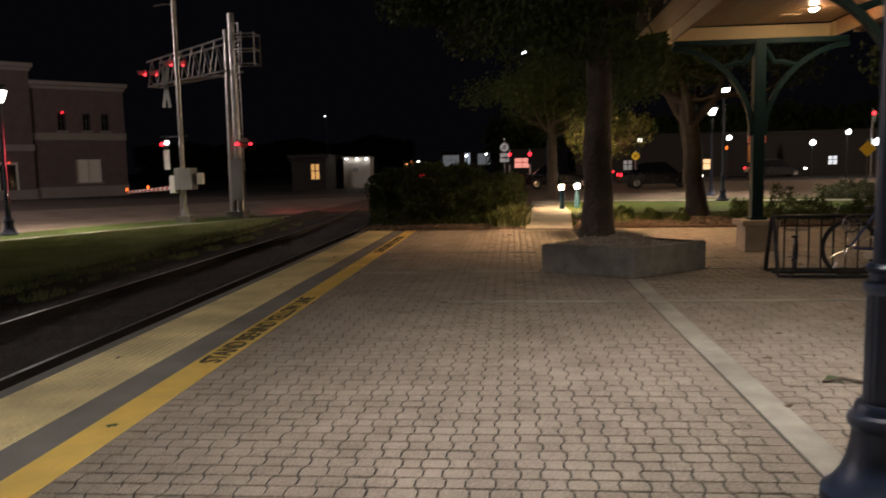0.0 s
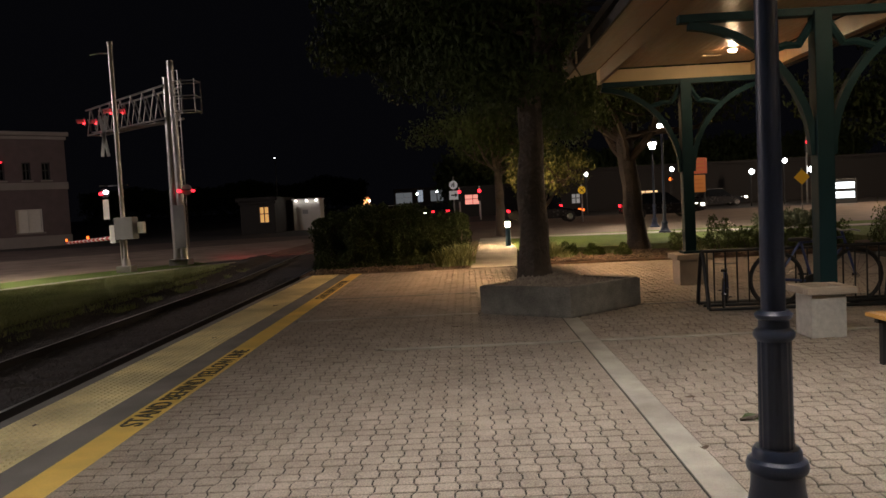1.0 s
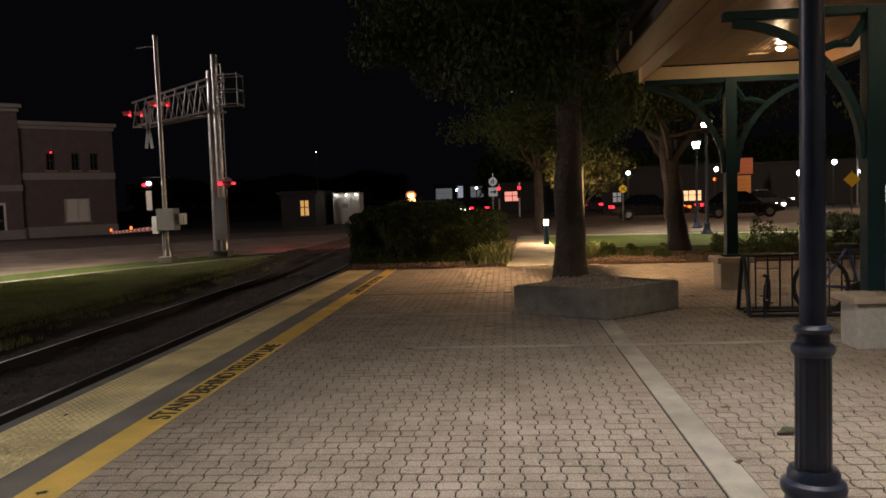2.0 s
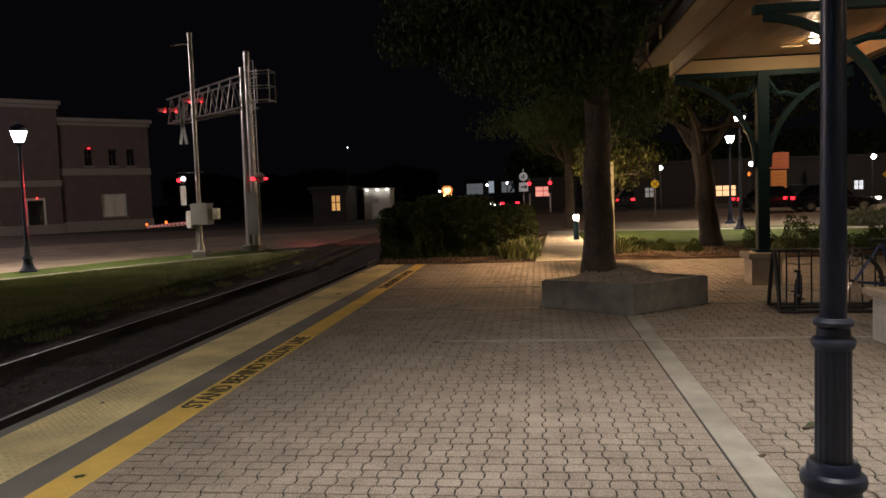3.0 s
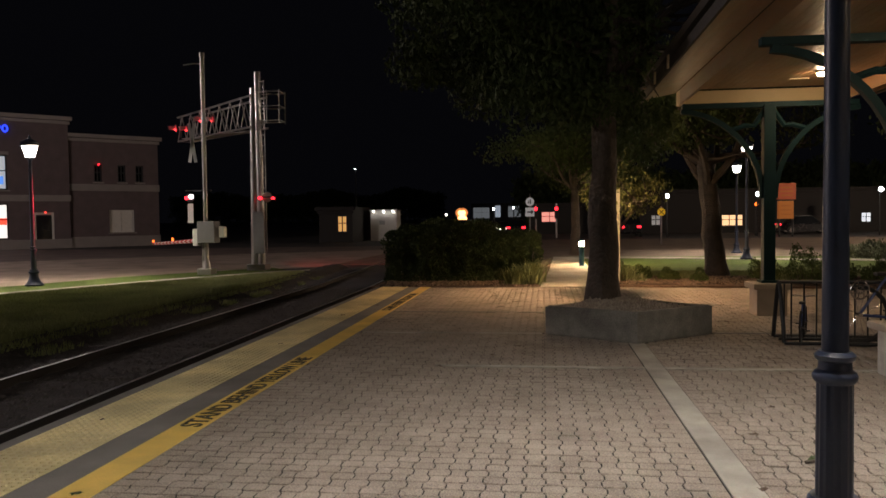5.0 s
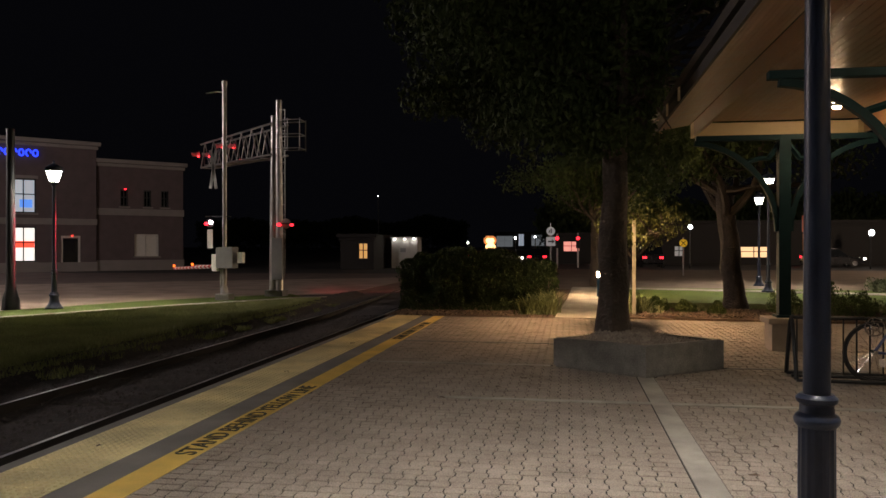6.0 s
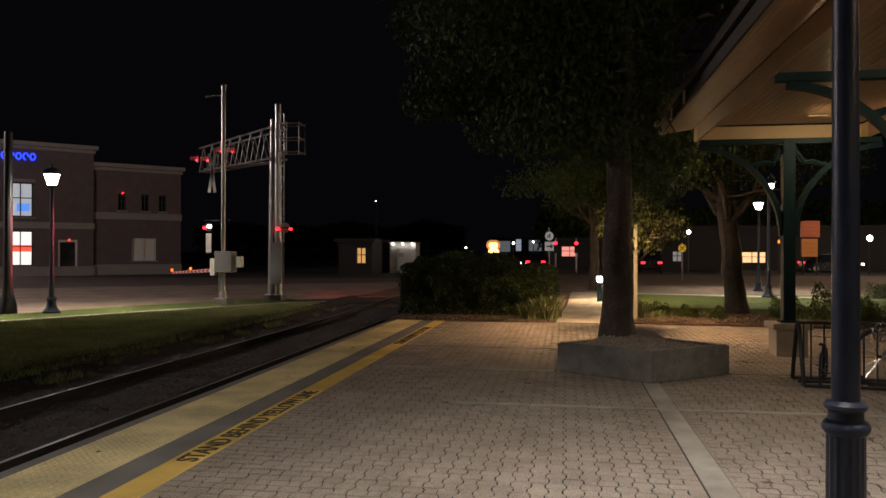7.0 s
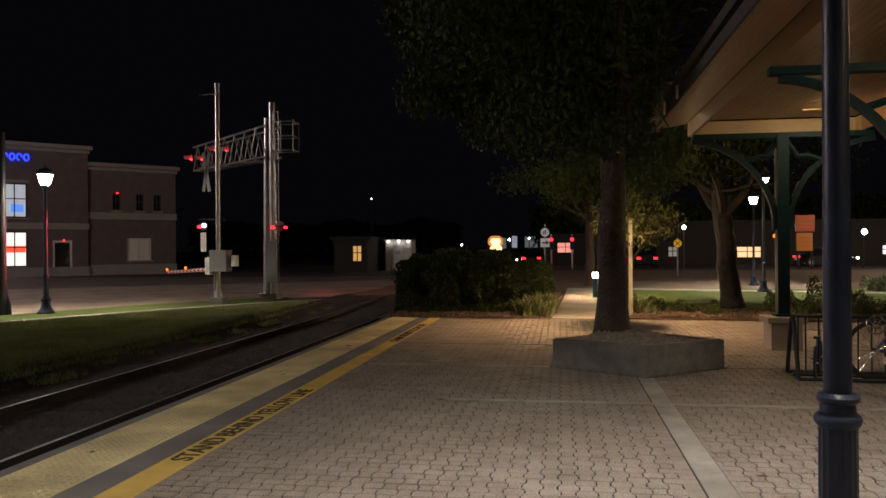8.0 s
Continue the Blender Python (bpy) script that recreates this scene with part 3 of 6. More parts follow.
def shrub(name, at, size, n, leaf, mat, label, category, seedv, boxy=False):
    """A shrub as a bundle of stems and a ragged mass of leaves."""
    r = random.Random(seedv)
    t = thing(name, at, label, category)
    bm = bm_new()
    for _ in range(10):
        x, y = r.uniform(-0.4, 0.4) * size[0], r.uniform(-0.35, 0.35) * size[1]
        add_cyl(bm, (x * 0.6, y * 0.6, 0), (x, y, size[2] * (0.8 if boxy else 0.5)), 0.014, 0.006, 5)
    part("stems", bm, "bark", t, kind="stuff")
    vs, fs = [], []
    for _ in range(n):
        if boxy:
            u, v, w = r.uniform(-0.5, 0.5), r.uniform(-0.5, 0.5), r.random()
            face = r.random()
            if face < 0.45:
                v = -0.5 + abs(r.gauss(0, 0.06))
            elif face < 0.75:
                w = 1 - abs(r.gauss(0, 0.06))
            elif face < 0.9:
                u = r.choice((-0.5, 0.5)) * (1 - abs(r.gauss(0, 0.05)))
            p = Vector((u * size[0], v * size[1], w * size[2]))
            b = noise.noise(Vector((p.x * 1.7 + seedv, p.y * 1.7, p.z * 1.7))) * 0.30 + noise.noise(Vector((p.x * 5 + seedv, p.y * 5, p.z * 5))) * 0.12
            p += Vector((u * b * 1.6, v * b * 2, (w - 0.2) * b * 1.3))
            # rounded shoulders
            if w > 0.6:
                p.x *= 1 - 0.14 * ((w - 0.6) / 0.4) ** 2
                p.y *= 1 - 0.22 * ((w - 0.6) / 0.4) ** 2
            p.z -= 0.16 * size[2] * (2 * abs(u)) ** 4 * w
        else:
            a, c = r.uniform(0, 6.28), r.random()
            rr = (1 - (c - 0.35) ** 2 * 1.6) * math.sqrt(r.uniform(0.3, 1))
            p = Vector((math.cos(a) * rr * size[0] / 2, math.sin(a) * rr * size[1] / 2, c * size[2]))
            p *= 1 + noise.noise(p * 4 + Vector((seedv, 0, 0))) * 0.4
            p.z = max(0.01, p.z) * (1 + 0.5 * noise.noise(Vector((p.x * 7, p.y * 7, seedv))))
        q = Euler((r.uniform(0, 6.28), r.uniform(0, 6.28), r.uniform(0, 6.28))).to_matrix()
        s = leaf * r.uniform(0.6, 1.3)
        k = len(vs)
        vs += [tuple(p + q @ Vector(w_)) for w_ in ((-s, 0, 0), (0, -0.4 * s, 0.1 * s), (s, 0, 0), (0, 0.4 * s, 0.1 * s))]
        fs += [(k, k + 1, k + 2), (k, k + 2, k + 3)]
    o = quad_mesh("foliage", vs, fs, mat)
    o.parent = t
    # a dark box fills the hedge, in place of shade between the leaves
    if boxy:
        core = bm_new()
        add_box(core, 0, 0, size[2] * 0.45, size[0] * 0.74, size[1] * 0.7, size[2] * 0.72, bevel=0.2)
        part("shade_core", core, "hedge_core", t)
    return t


def tuft(at, n, h, mat, label, seedv, droop=0.95):
    """An ornamental grass with arching blades."""
    r = random.Random(seedv)
    vs, fs = [], []
    for _ in range(n):
        a = r.uniform(0, 6.28)
        reach, hh, w = h * droop * r.uniform(0.3, 1.1), h * r.uniform(0.6, 1.1), 0.012
        dx, dy = math.cos(a), math.sin(a)
        bx, by = r.gauss(0, 0.10), r.gauss(0, 0.08)
        k = len(vs)
        for i in range(5):
            f = i / 4
            x, y, z = bx + dx * reach * f, by + dy * reach * f, hh * (1.75 * f - 0.9 * f * f)
            ww = w * (1 - 0.9 * f)
            vs += [(x - dy * ww, y + dx * ww, z), (x + dy * ww, y - dx * ww, z)]
        for i in range(4):
            fs.append((k + 2 * i, k + 2 * i + 1, k + 2 * i + 3, k + 2 * i + 2))
    o = quad_mesh("ornamental_grass", vs, fs, mat)
    o.location = at
    return tagged(o, label, "plant")


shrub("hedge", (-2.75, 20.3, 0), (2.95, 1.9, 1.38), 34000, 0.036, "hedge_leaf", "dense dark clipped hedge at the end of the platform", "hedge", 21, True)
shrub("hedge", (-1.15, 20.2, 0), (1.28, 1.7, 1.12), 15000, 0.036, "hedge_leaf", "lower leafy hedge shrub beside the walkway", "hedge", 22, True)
for i, (x, y, h, n) in enumerate(((-0.78, 18.8, 0.52, 170), (-1.1, 18.65, 0.38, 120), (-0.58, 19.05, 0.62, 190), (-0.66, 18.5, 0.36, 120), (1.28, 18.9, 0.55, 140), (1.55, 19.3, 0.45, 110), (1.75, 18.8, 0.26, 60), (2.9, 19.5, 0.2, 50), (4.9, 19.0, 0.28, 60), (-0.95, 18.55, 0.5, 120))):
    tuft((x, y, 0.03), n, h, "pale_blade" if i != 1 else "leaf_yellow", "clump of pale arching ornamental grass", 30 + i)
for i, (x, y, s, h) in enumerate(((1.9, 19.6, 0.5, 0.3), (2.5, 19.4, 0.6, 0.26), (3.1, 19.0, 0.45, 0.25), (4.6, 19.3, 0.8, 0.45), (5.4, 19.1, 0.9, 0.65), (6.0, 18.9, 0.8, 0.5), (6.9, 18.6, 1.0, 0.5), (7.6, 18.4, 0.9, 0.6), (9.0, 18.2, 1.4, 0.8), (10.4, 18.2, 1.4, 0.9))):
    shrub("bed_shrub", (x, y, 0.03), (s, s, h), int(3600 * s), 0.026, "bed_leaf", "low leafy shrub in the mulched bed", "shrub", 40 + i)
for i, (x, y, s, h) in enumerate(((11.1, 29.2, 2.4, 0.5), (16.5, 27.5, 3.4, 1.1), (20, 26.5, 3.5, 1.2))):
    shrub("bush", (x, y, 0), (s, s * 0.7, h), 5000, 0.055, "bush_leaf", "spreading grey-green bush on the lawn", "bush", 60 + i)


def bark_chips(name, areas, count, label, seedv):
    """Loose bark chips lying on the mulched beds: x0, y0, x1, y1, z."""
    r = random.Random(seedv)
    vs, fs = [], []
    tot = sum((a[2] - a[0]) * (a[3] - a[1]) for a in areas)
    for x0, y0, x1, y1, z in areas:
        for _ in range(int(count * (x1 - x0) * (y1 - y0) / tot)):
            x, y = r.uniform(x0, x1), r.uniform(y0, y1)
            hump = 0.05 * (0.5 + 0.5 * noise.noise(Vector((x * 1.3, y * 1.3, seedv))))
            q = Euler((r.uniform(-0.5, 0.5), r.uniform(-0.5, 0.5), r.uniform(0, 6.28))).to_matrix()
            lx, ly, lz = r.uniform(0.025, 0.07), r.uniform(0.01, 0.025), r.uniform(0.005, 0.012)
            k = len(vs)
            c = Vector((x, y, z + hump))
            vs += [tuple(c + q @ Vector(p)) for p in ((-lx, -ly, 0), (lx, -ly * 0.6, 0), (lx, ly, 0), (-lx * 0.8, ly, 0), (-lx * 0.7, 0, lz), (lx * 0.7, 0, lz))]
            fs += [(k, k + 1, k + 5, k + 4), (k + 2, k + 3, k + 4, k + 5), (k + 1, k + 2, k + 5), (k + 3, k, k + 4)]
    o = quad_mesh(name, vs, fs, "bark_chip")
    return tagged(o, label, "mulch", "", "stuff")


M["bark_chip"] = material("bark_chip", (0.15, 0.105, 0.075), 0.9, var=0.6, scale=6, fine=40, bump=0.3, island=True, spread=0.9)
bark_chips("bark_mulch", [(0.75, 18.1, 5.0, 20.2, 0.04), (5.0, 17.8, 8.6, 20.0, 0.04), (-4.1, 18.2, -0.5, 19.4, 0.0)], 12000, "loose brown bark chips on the planting beds", 91)


# ---- platform furniture ----
def planter():
    out = [(0.727, 10.455), (1.765, 11.31), (0.72, 12.25), (-0.356, 11.185)]
    c = (0.71, 11.28)
    inn = [(c[0] + (x - c[0]) * 0.86, c[1] + (y - c[1]) * 0.86) for x, y in out]
    t = thing("planter", (0, 0, 0), "angular low concrete tree planter on the pavers", "planter")
    for i in range(4):
        j = (i + 1) % 4
        bm = bm_new()
        foot = [(c[0] + (x - c[0]) * 0.975, c[1] + (y - c[1]) * 0.975) for x, y in (out[i], out[j])]
        add_prism(bm, [foot[0], foot[1], inn[j], inn[i]], 0.0, 0.022)
        add_prism(bm, [out[i], out[j], inn[j], inn[i]], 0.022, 0.38)
        es = [e for e in bm.edges if all(v.co.z > 0.37 for v in e.verts)]
        bmesh.ops.bevel(bm, geom=es, offset=0.012, segments=2, affect="EDGES")
        part("wall", bm, "planter", t)
    bm = bm_new()
    add_prism(bm, inn, 0.0, 0.32)
    part("gravel_fill", bm, "mulch", t)
    r = random.Random(4)
    vs, fs = [], []
    for _ in range(2600):
        u, v = r.random(), r.random()
        p = Vector(inn[0]).lerp(Vector(inn[1]), u).lerp(Vector(inn[3]).lerp(Vector(inn[2]), u), v)
        d = math.hypot(p.x - 0.5, p.y - 11.75)
        z = 0.315 + 0.10 * math.exp(-d * d * 2.5)
        s, a = r.uniform(0.018, 0.055), r.uniform(0, 6.28)
        k = len(vs)
        for j in range(4):
            vs.append((p.x + s * math.cos(a + j * 1.57), p.y + s * math.sin(a + j * 1.57), z))
        vs.append((p.x, p.y, z + s * r.uniform(0.5, 1.1)))
        fs += [(k, k + 1, k + 4), (k + 1, k + 2, k + 4), (k + 2, k + 3, k + 4), (k + 3, k, k + 4)]
    o = quad_mesh("gravel", vs, fs, "gravel")
    o.parent = t
    tagged(o, kind="stuff")


planter()


def lamp_post(at, label, height=3.72, led="lamp_led", seg=16, group="street lamps", slim=1.0, glass="lamp_glass"):
    """A dark cast post on a flared base with fluted lower shaft and a lantern."""
    t = thing("street_lamp", at, label, "street lamp", group)
    bm = bm_new()
    add_lathe(bm, [(0.215, 0), (0.215, 0.045), (0.18, 0.075), (0.143, 0.13), (0.12, 0.19), (0.108, 0.25), (0.105, 0.315), (0.12, 0.33), (0.124, 0.352), (0.118, 0.372), (0.1, 0.383), (0.098, 0.39), (0.098, 0.41), (0.088, 0.425)], seg=24)
    part("base", bm, "post_paint", t, smooth=True)
    bm = bm_new()
    add_lathe(bm, [(0.068, 0.425), (0.066, 0.88)], seg=32, flutes=1, depth=0.045)
    part("fluted_shaft", bm, "post_paint", t)
    bm = bm_new()
    add_lathe(bm, [(0.068, 0.87), (0.08, 0.885), (0.083, 0.9), (0.076, 0.915), (0.062, 0.925), (0.06, 0.955), (0.072, 0.965), (0.075, 0.98), (0.06, 0.995)], seg=24)
    part("collar", bm, "post_paint", t, smooth=True)
    top = height - 0.55
    bm = bm_new()
    add_lathe(bm, [(0.0485, 0.99), (0.042, top - 0.1), (0.042, top - 0.06), (0.075, top - 0.05), (0.05, top - 0.03), (0.06, top), (0.128, top + 0.03)], seg=24)
    part("shaft", bm, "post_paint", t, smooth=True)
    bm = bm_new()
    add_lathe(bm, [(0.095 * slim, top + 0.032), (0.115 * slim, top + 0.08), (0.165 * slim, top + 0.24), (0.185 * slim, top + 0.33), (0.185 * slim, top + 0.35)], seg=seg)
    g = part("lantern_glass", bm, glass, t, "glowing white lantern glass", smooth=True)
    g.visible_shadow = False
    bm = bm_new()
    add_lathe(bm, [(0.158 * slim, top + 0.355), (0.158 * slim, top + 0.362)], seg=seg)
    part("light_plate", bm, led, t)
    # an unseen ring, added to cut the plate's light at low angles
    bm = bm_new()
    ring = [[bm.verts.new((rad * slim * math.cos(2 * math.pi * i / 24), rad * slim * math.sin(2 * math.pi * i / 24), top + z)) for i in range(24)] for rad, z in ((0.160, 0.364), (0.160, 0.275), (0.164, 0.275), (0.164, 0.364))]
    for a, b in zip(ring, ring[1:]):
        for i in range(24):
            bm.faces.new((a[i], a[(i + 1) % 24], b[(i + 1) % 24], b[i]))
    part("cutoff_ring", bm, "dark_metal", t, "dark ring added inside the lantern to cut side light")
    bm = bm_new()
    add_lathe(bm, [(0.01, top + 0.366), (0.2 * slim, top + 0.366), (0.2 * slim, top + 0.3), (0.215 * slim, top + 0.3), (0.22 * slim, top + 0.385), (0.12 * slim, top + 0.45), (0.04, top + 0.48), (0.025, top + 0.52), (0.03, top + 0.54), (0.005, top + 0.58)], seg=seg)
    part("lantern_cap", bm, "post_paint", t, smooth=True)
    return t


POST = "dark cast lamp post with a lit lantern"
lamp_post((0.748, 4.27, 0), "dark blue-black fluted lamp post standing on the pavers", 3.72)
lamp_post((-12.95, 18.7, -0.02), POST + " beside the road", 3.72, "lamp_led_road")
lamp_post((7.57, 34.3, -0.05), POST + " across the lawn", 3.85, "lamp_led_road")
lamp_post((6.56, 28.7, 0), POST + " by the path", 4.1, "lamp_led_road")
lamp_post((0.86, 16.6, 0), "slim dark lamp post with a small warm lantern behind the tree", 3.5, "lamp_led_warm", slim=0.55, glass="lamp_glass_warm")


# ---- the platform shelter ----
CX = 2.98


def arc(cx, cz, sx, a, b, k=12, th=86):
    return [(cx + sx * (0.09 + a * (1 - math.cos(radians(th * i / k)))), 0, cz + b * math.sin(radians(th * i / k))) for i in range(k + 1)]


def shelter_column(at, pier=True, beam=2.56):
    """A square steel column on a stone pier, with curved brackets that carry a cross beam."""
    t = thing("shelter_column", at, "teal steel shelter column with curved brackets on a stone pier", "column", "shelter columns")
    foot = 0.0
    if pier:
        foot = 0.49
        bm = bm_new()
        add_box(bm, 0, 0, 0.2, 0.44, 0.44, 0.40, bevel=0.01)
        part("pier", bm, "stone_pier", t, "tan stone pier")
        bm = bm_new()
        add_box(bm, 0, 0, 0.445, 0.56, 0.56, 0.09, bevel=0.02)
        part("pier_cap", bm, "stone_pier", t, "tan stone cap")
    bm = bm_new()
    add_box(bm, 0, 0, (foot + 3.2) / 2, 0.17, 0.17, 3.2 - foot, bevel=0.012)
    part("shaft", bm, "teal_paint", t)
    bm = bm_new()
    add_box(bm, 0, 0, foot + 0.02, 0.26, 0.26, 0.04, bevel=0.008)
    part("foot_plate", bm, "teal_paint", t)
    for s in (-1, 1):
        bm = bm_new()
        pts = arc(0, 1.78, s, 1.30, 1.35)
        w = 0.045
        prev = None
        for i, p in enumerate(pts):
            q = Vector(pts[min(i + 1, len(pts) - 1)]) - Vector(pts[max(i - 1, 0)])
            nrm = Vector((-q.z, 0, q.x)).normalized()
            ring = [bm.verts.new(Vector(p) + nrm * 0.038 * a + Vector((0, w * b, 0))) for a, b in ((-1, -1), (1, -1), (1, 1), (-1, 1))]
            if prev:
                for j in range(4):
                    bm.faces.new((prev[j], prev[(j + 1) % 4], ring[(j + 1) % 4], ring[j]))
            else:
                bm.faces.new(ring)
            prev = ring
        bm.faces.new(list(reversed(prev)))
        part("bracket", bm, "teal_paint", t)
        bm = bm_new()
        m = Vector(pts[7])
        add_tube(bm, [(m.x, 0, m.z), (m.x * 0.62, 0, m.z + 0.07), (s * 0.22, 0, 2.88), (s * 0.06, 0, 3.12)], 0.042, 6)
        part("strut", bm, "teal_paint", t)
    bm = bm_new()
    add_box(bm, 0, 0, 3.195, beam, 0.12, 0.08, bevel=0.008)
    part("cross_beam", bm, "teal_paint", t)
    return t


col = shelter_column((CX + 0.05, 13.4, 0))
for x, y in ((CX, 4.4), (CX, -0.2), (CX, -4.8)):
    copy_thing(col, pose(x, y, 0))
tagged(shelter_column((3.12, 8.98, 0), False, 2.8), "teal steel shelter column with curved brackets behind the litter bin")


def shelter_roof():
    """A long gabled roof: plank soffit in a cream frame, plank overhangs, shingled slopes."""
    t = thing("shelter_roof", (CX, 0, 0), "long wooden platform shelter roof with plank soffit and cream fascia", "roof")
    y0, y1 = -7.0, 13.85
    ow = 1.75
    # soffit planks run along the roof in the frame
    bm = bm_new()
    n = 26
    for i in range(n):
        x = -1.17 + 2.40 * (i + 0.5) / n
        add_box(bm, x, (y0 + y1) / 2, 3.53, 2.40 / n - 0.006, y1 - y0 - 0.1, 0.02)
    part("soffit", bm, "soffit_wood", t, "narrow brown soffit boards", kind="stuff")
    for s, hw, ow in ((-1, 1.20, 1.75), (1, 1.26, 1.80)):
        # brown length and cream end paint how the light fades along the beam
        bm = bm_new()
        add_box(bm, s * hw, (y0 + y1) / 2, 3.385, 0.05, y1 - y0, 0.22, bevel=0.006)
        part("side_beam", bm, "soffit_wood", t, "side beam coloured brown for its shaded length")
        bm = bm_new()
        add_box(bm, s * hw, y1 - 0.12, 3.385, 0.056, 0.30, 0.226, bevel=0.004)
        part("lit_beam_end", bm, "cream_paint", t, "side beam end coloured cream for the light on it")
        bm = bm_new()
        k = 9
        for i in range(k):
            x = s * (hw + 0.03 + (ow - hw - 0.05) * (i + 0.5) / k)
            add_box(bm, x, (y0 + y1) / 2, 3.52 - 0.10 * (abs(x) - hw) / (ow - hw), (ow - hw - 0.05) / k - 0.005, y1 - y0 + 0.34, 0.02, ry=s * 9)
        part("eave_soffit", bm, "soffit_wood", t, "narrow brown eave boards", kind="stuff")
        bm = bm_new()
        add_box(bm, s * ow, (y0 + y1) / 2, 3.44, 0.03, y1 - y0 + 0.36, 0.13, bevel=0.004)
        part("fascia", bm, "shingle", t)
        bm = bm_new()
        add_box(bm, s * (ow - 0.06), y1 + 0.19, 3.45, 0.10, 0.035, 0.13, bevel=0.004)
        part("fascia_end", bm, "cream_paint", t, "pale painted board end at the eave corner")
        for y in (12.35, 11.2):
            bm = bm_new()
            add_box(bm, s * (ow + 0.028), y, 3.50, 0.022, 0.09, 0.22, bevel=0.004)
            part("gutter_strap", bm, "cream_paint", t, "pale metal strap on the eave")
        # roof slope
        bm = bm_new()
        p = [(s * (ow + 0.04), 3.55), (0, 4.35), (0, 4.42), (s * (ow + 0.08), 3.60)]
        a = [bm.verts.new((x, y0 - 0.22, z)) for x, z in p]
        b = [bm.verts.new((x, y1 + 0.22, z)) for x, z in p]
        for i in range(4):
            j = (i + 1) % 4
            bm.faces.new((a[i], a[j], b[j], b[i]))
        bm.faces.new(a)
        bm.faces.new(list(reversed(b)))
        part("roof_slope", bm, "shingle", t)
    for y in (y0 + 0.03, y1 - 0.03):
        bm = bm_new()
        add_box(bm, 0.03, y, 3.385, 2.46 - 0.055, 0.05, 0.22, bevel=0.006)
        part("end_beam", bm, "cream_paint", t, "cream painted end beam")
        bm = bm_new()
        v = [bm.verts.new((x, y + o, z)) for o in (-0.02, 0.02) for x, z in ((-ow, 3.56), (ow, 3.56), (0, 4.33))]
        bm.faces.new(v[:3])
        bm.faces.new(v[3:][::-1])
        for i in range(3):
            j = (i + 1) % 3
            bm.faces.new((v[i], v[j], v[3 + j], v[3 + i]))
        part("gable", bm, "soffit_wood", t)
    bm = bm_new()
    add_box(bm, 0.38, 13.1, 3.512, 0.28, 0.10, 0.012)
    part("soffit_vent", bm, "cream_paint", t, "pale soffit vent")
    return t


shelter_roof()


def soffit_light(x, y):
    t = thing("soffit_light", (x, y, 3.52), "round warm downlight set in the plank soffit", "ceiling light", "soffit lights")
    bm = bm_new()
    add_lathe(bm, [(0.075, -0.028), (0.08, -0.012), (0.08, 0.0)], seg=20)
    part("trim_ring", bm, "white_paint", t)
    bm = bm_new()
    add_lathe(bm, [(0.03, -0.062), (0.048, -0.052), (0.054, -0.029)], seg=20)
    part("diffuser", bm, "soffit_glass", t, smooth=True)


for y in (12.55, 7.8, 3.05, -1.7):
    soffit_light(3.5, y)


# ---- bin, bench, bicycles ----
def litter_bin(at, rz):
    t = thing("litter_bin", at, "square exposed-aggregate concrete litter bin with a shaped lid", "litter bin", rz=rz)
    bm = bm_new()
    add_box(bm, 0, 0, 0.21, 0.34, 0.34, 0.42, bevel=0.02)
    part("body", bm, "aggregate", t)
    bm = bm_new()
    for sx, sy, w, d in ((0, -0.19, 0.48, 0.10), (0, 0.19, 0.48, 0.10), (-0.19, 0, 0.10, 0.28), (0.19, 0, 0.10, 0.28)):
        add_box(bm, sx, sy, 0.465, w, d, 0.07, bevel=0.022)
    part("lid", bm, "stone_pier", t, "tan lid with a square opening")
    bm = bm_new()
    add_box(bm, 0, 0, 0.43, 0.28, 0.28, 0.02)
    part("liner", bm, "rubber", t, "black liner")


litter_bin((2.95, 8.72, 0), 2)


def bench(at, rz):
    t = thing("bench", at, "slatted golden wooden bench on dark metal legs", "bench", rz=rz)
    for i in range(5):
        bm = bm_new()
        add_box(bm, -0.18 + 0.09 * i, 0, 0.40, 0.075, 1.5, 0.035, bevel=0.008)
        part("slat", bm, "bench_wood", t)
    for y in (-0.6, 0.6):
        bm = bm_new()
        add_box(bm, 0, y, 0.365, 0.42, 0.05, 0.035)
        add_box(bm, -0.15, y, 0.17, 0.045, 0.05, 0.36)
        add_box(bm, 0.15, y, 0.17, 0.045, 0.05, 0.36)
        part("leg_frame", bm, "dark_metal", t)


bench((3.02, 6.78, 0), 3)


def bike_rack(at, rz):
    t = thing("bike_rack", at, "dark tubular steel bicycle rack with upright bars", "bike rack", rz=rz)
    L, H = 2.3, 0.72
    for x in (0.0, L):
        bm = bm_new()
        add_tube(bm, [(x, -0.28, 0.03), (x, -0.24, 0.2), (x, -0.07, H - 0.08), (x, 0, H), (x, 0.07, H - 0.08), (x, 0.24, 0.2), (x, 0.28, 0.03)], 0.025, 8)
        part("end_frame", bm, "dark_metal", t, smooth=True)
    for y, z in ((-0.28, 0.03), (0.28, 0.03), (0, 0.04), (0, H)):
        bm = bm_new()
        add_cyl(bm, (0, y, z), (L, y, z), 0.022, seg=8)
        part("rail", bm, "dark_metal", t, smooth=True)
    b = bm_new()
    add_cyl(b, (0, 0.0, 0.03), (0, 0, 0.72), 0.010, seg=6)
    first = part("bar", b, "dark_metal", t)
    i = 1
    while i * 0.14 < L - 0.05:
        o = first.copy()
        scene.collection.objects.link(o)
        o.location.x = i * 0.14
        i += 1
    first.location.x = 0.06


bike_rack((2.42, 10.75, 0), -4)


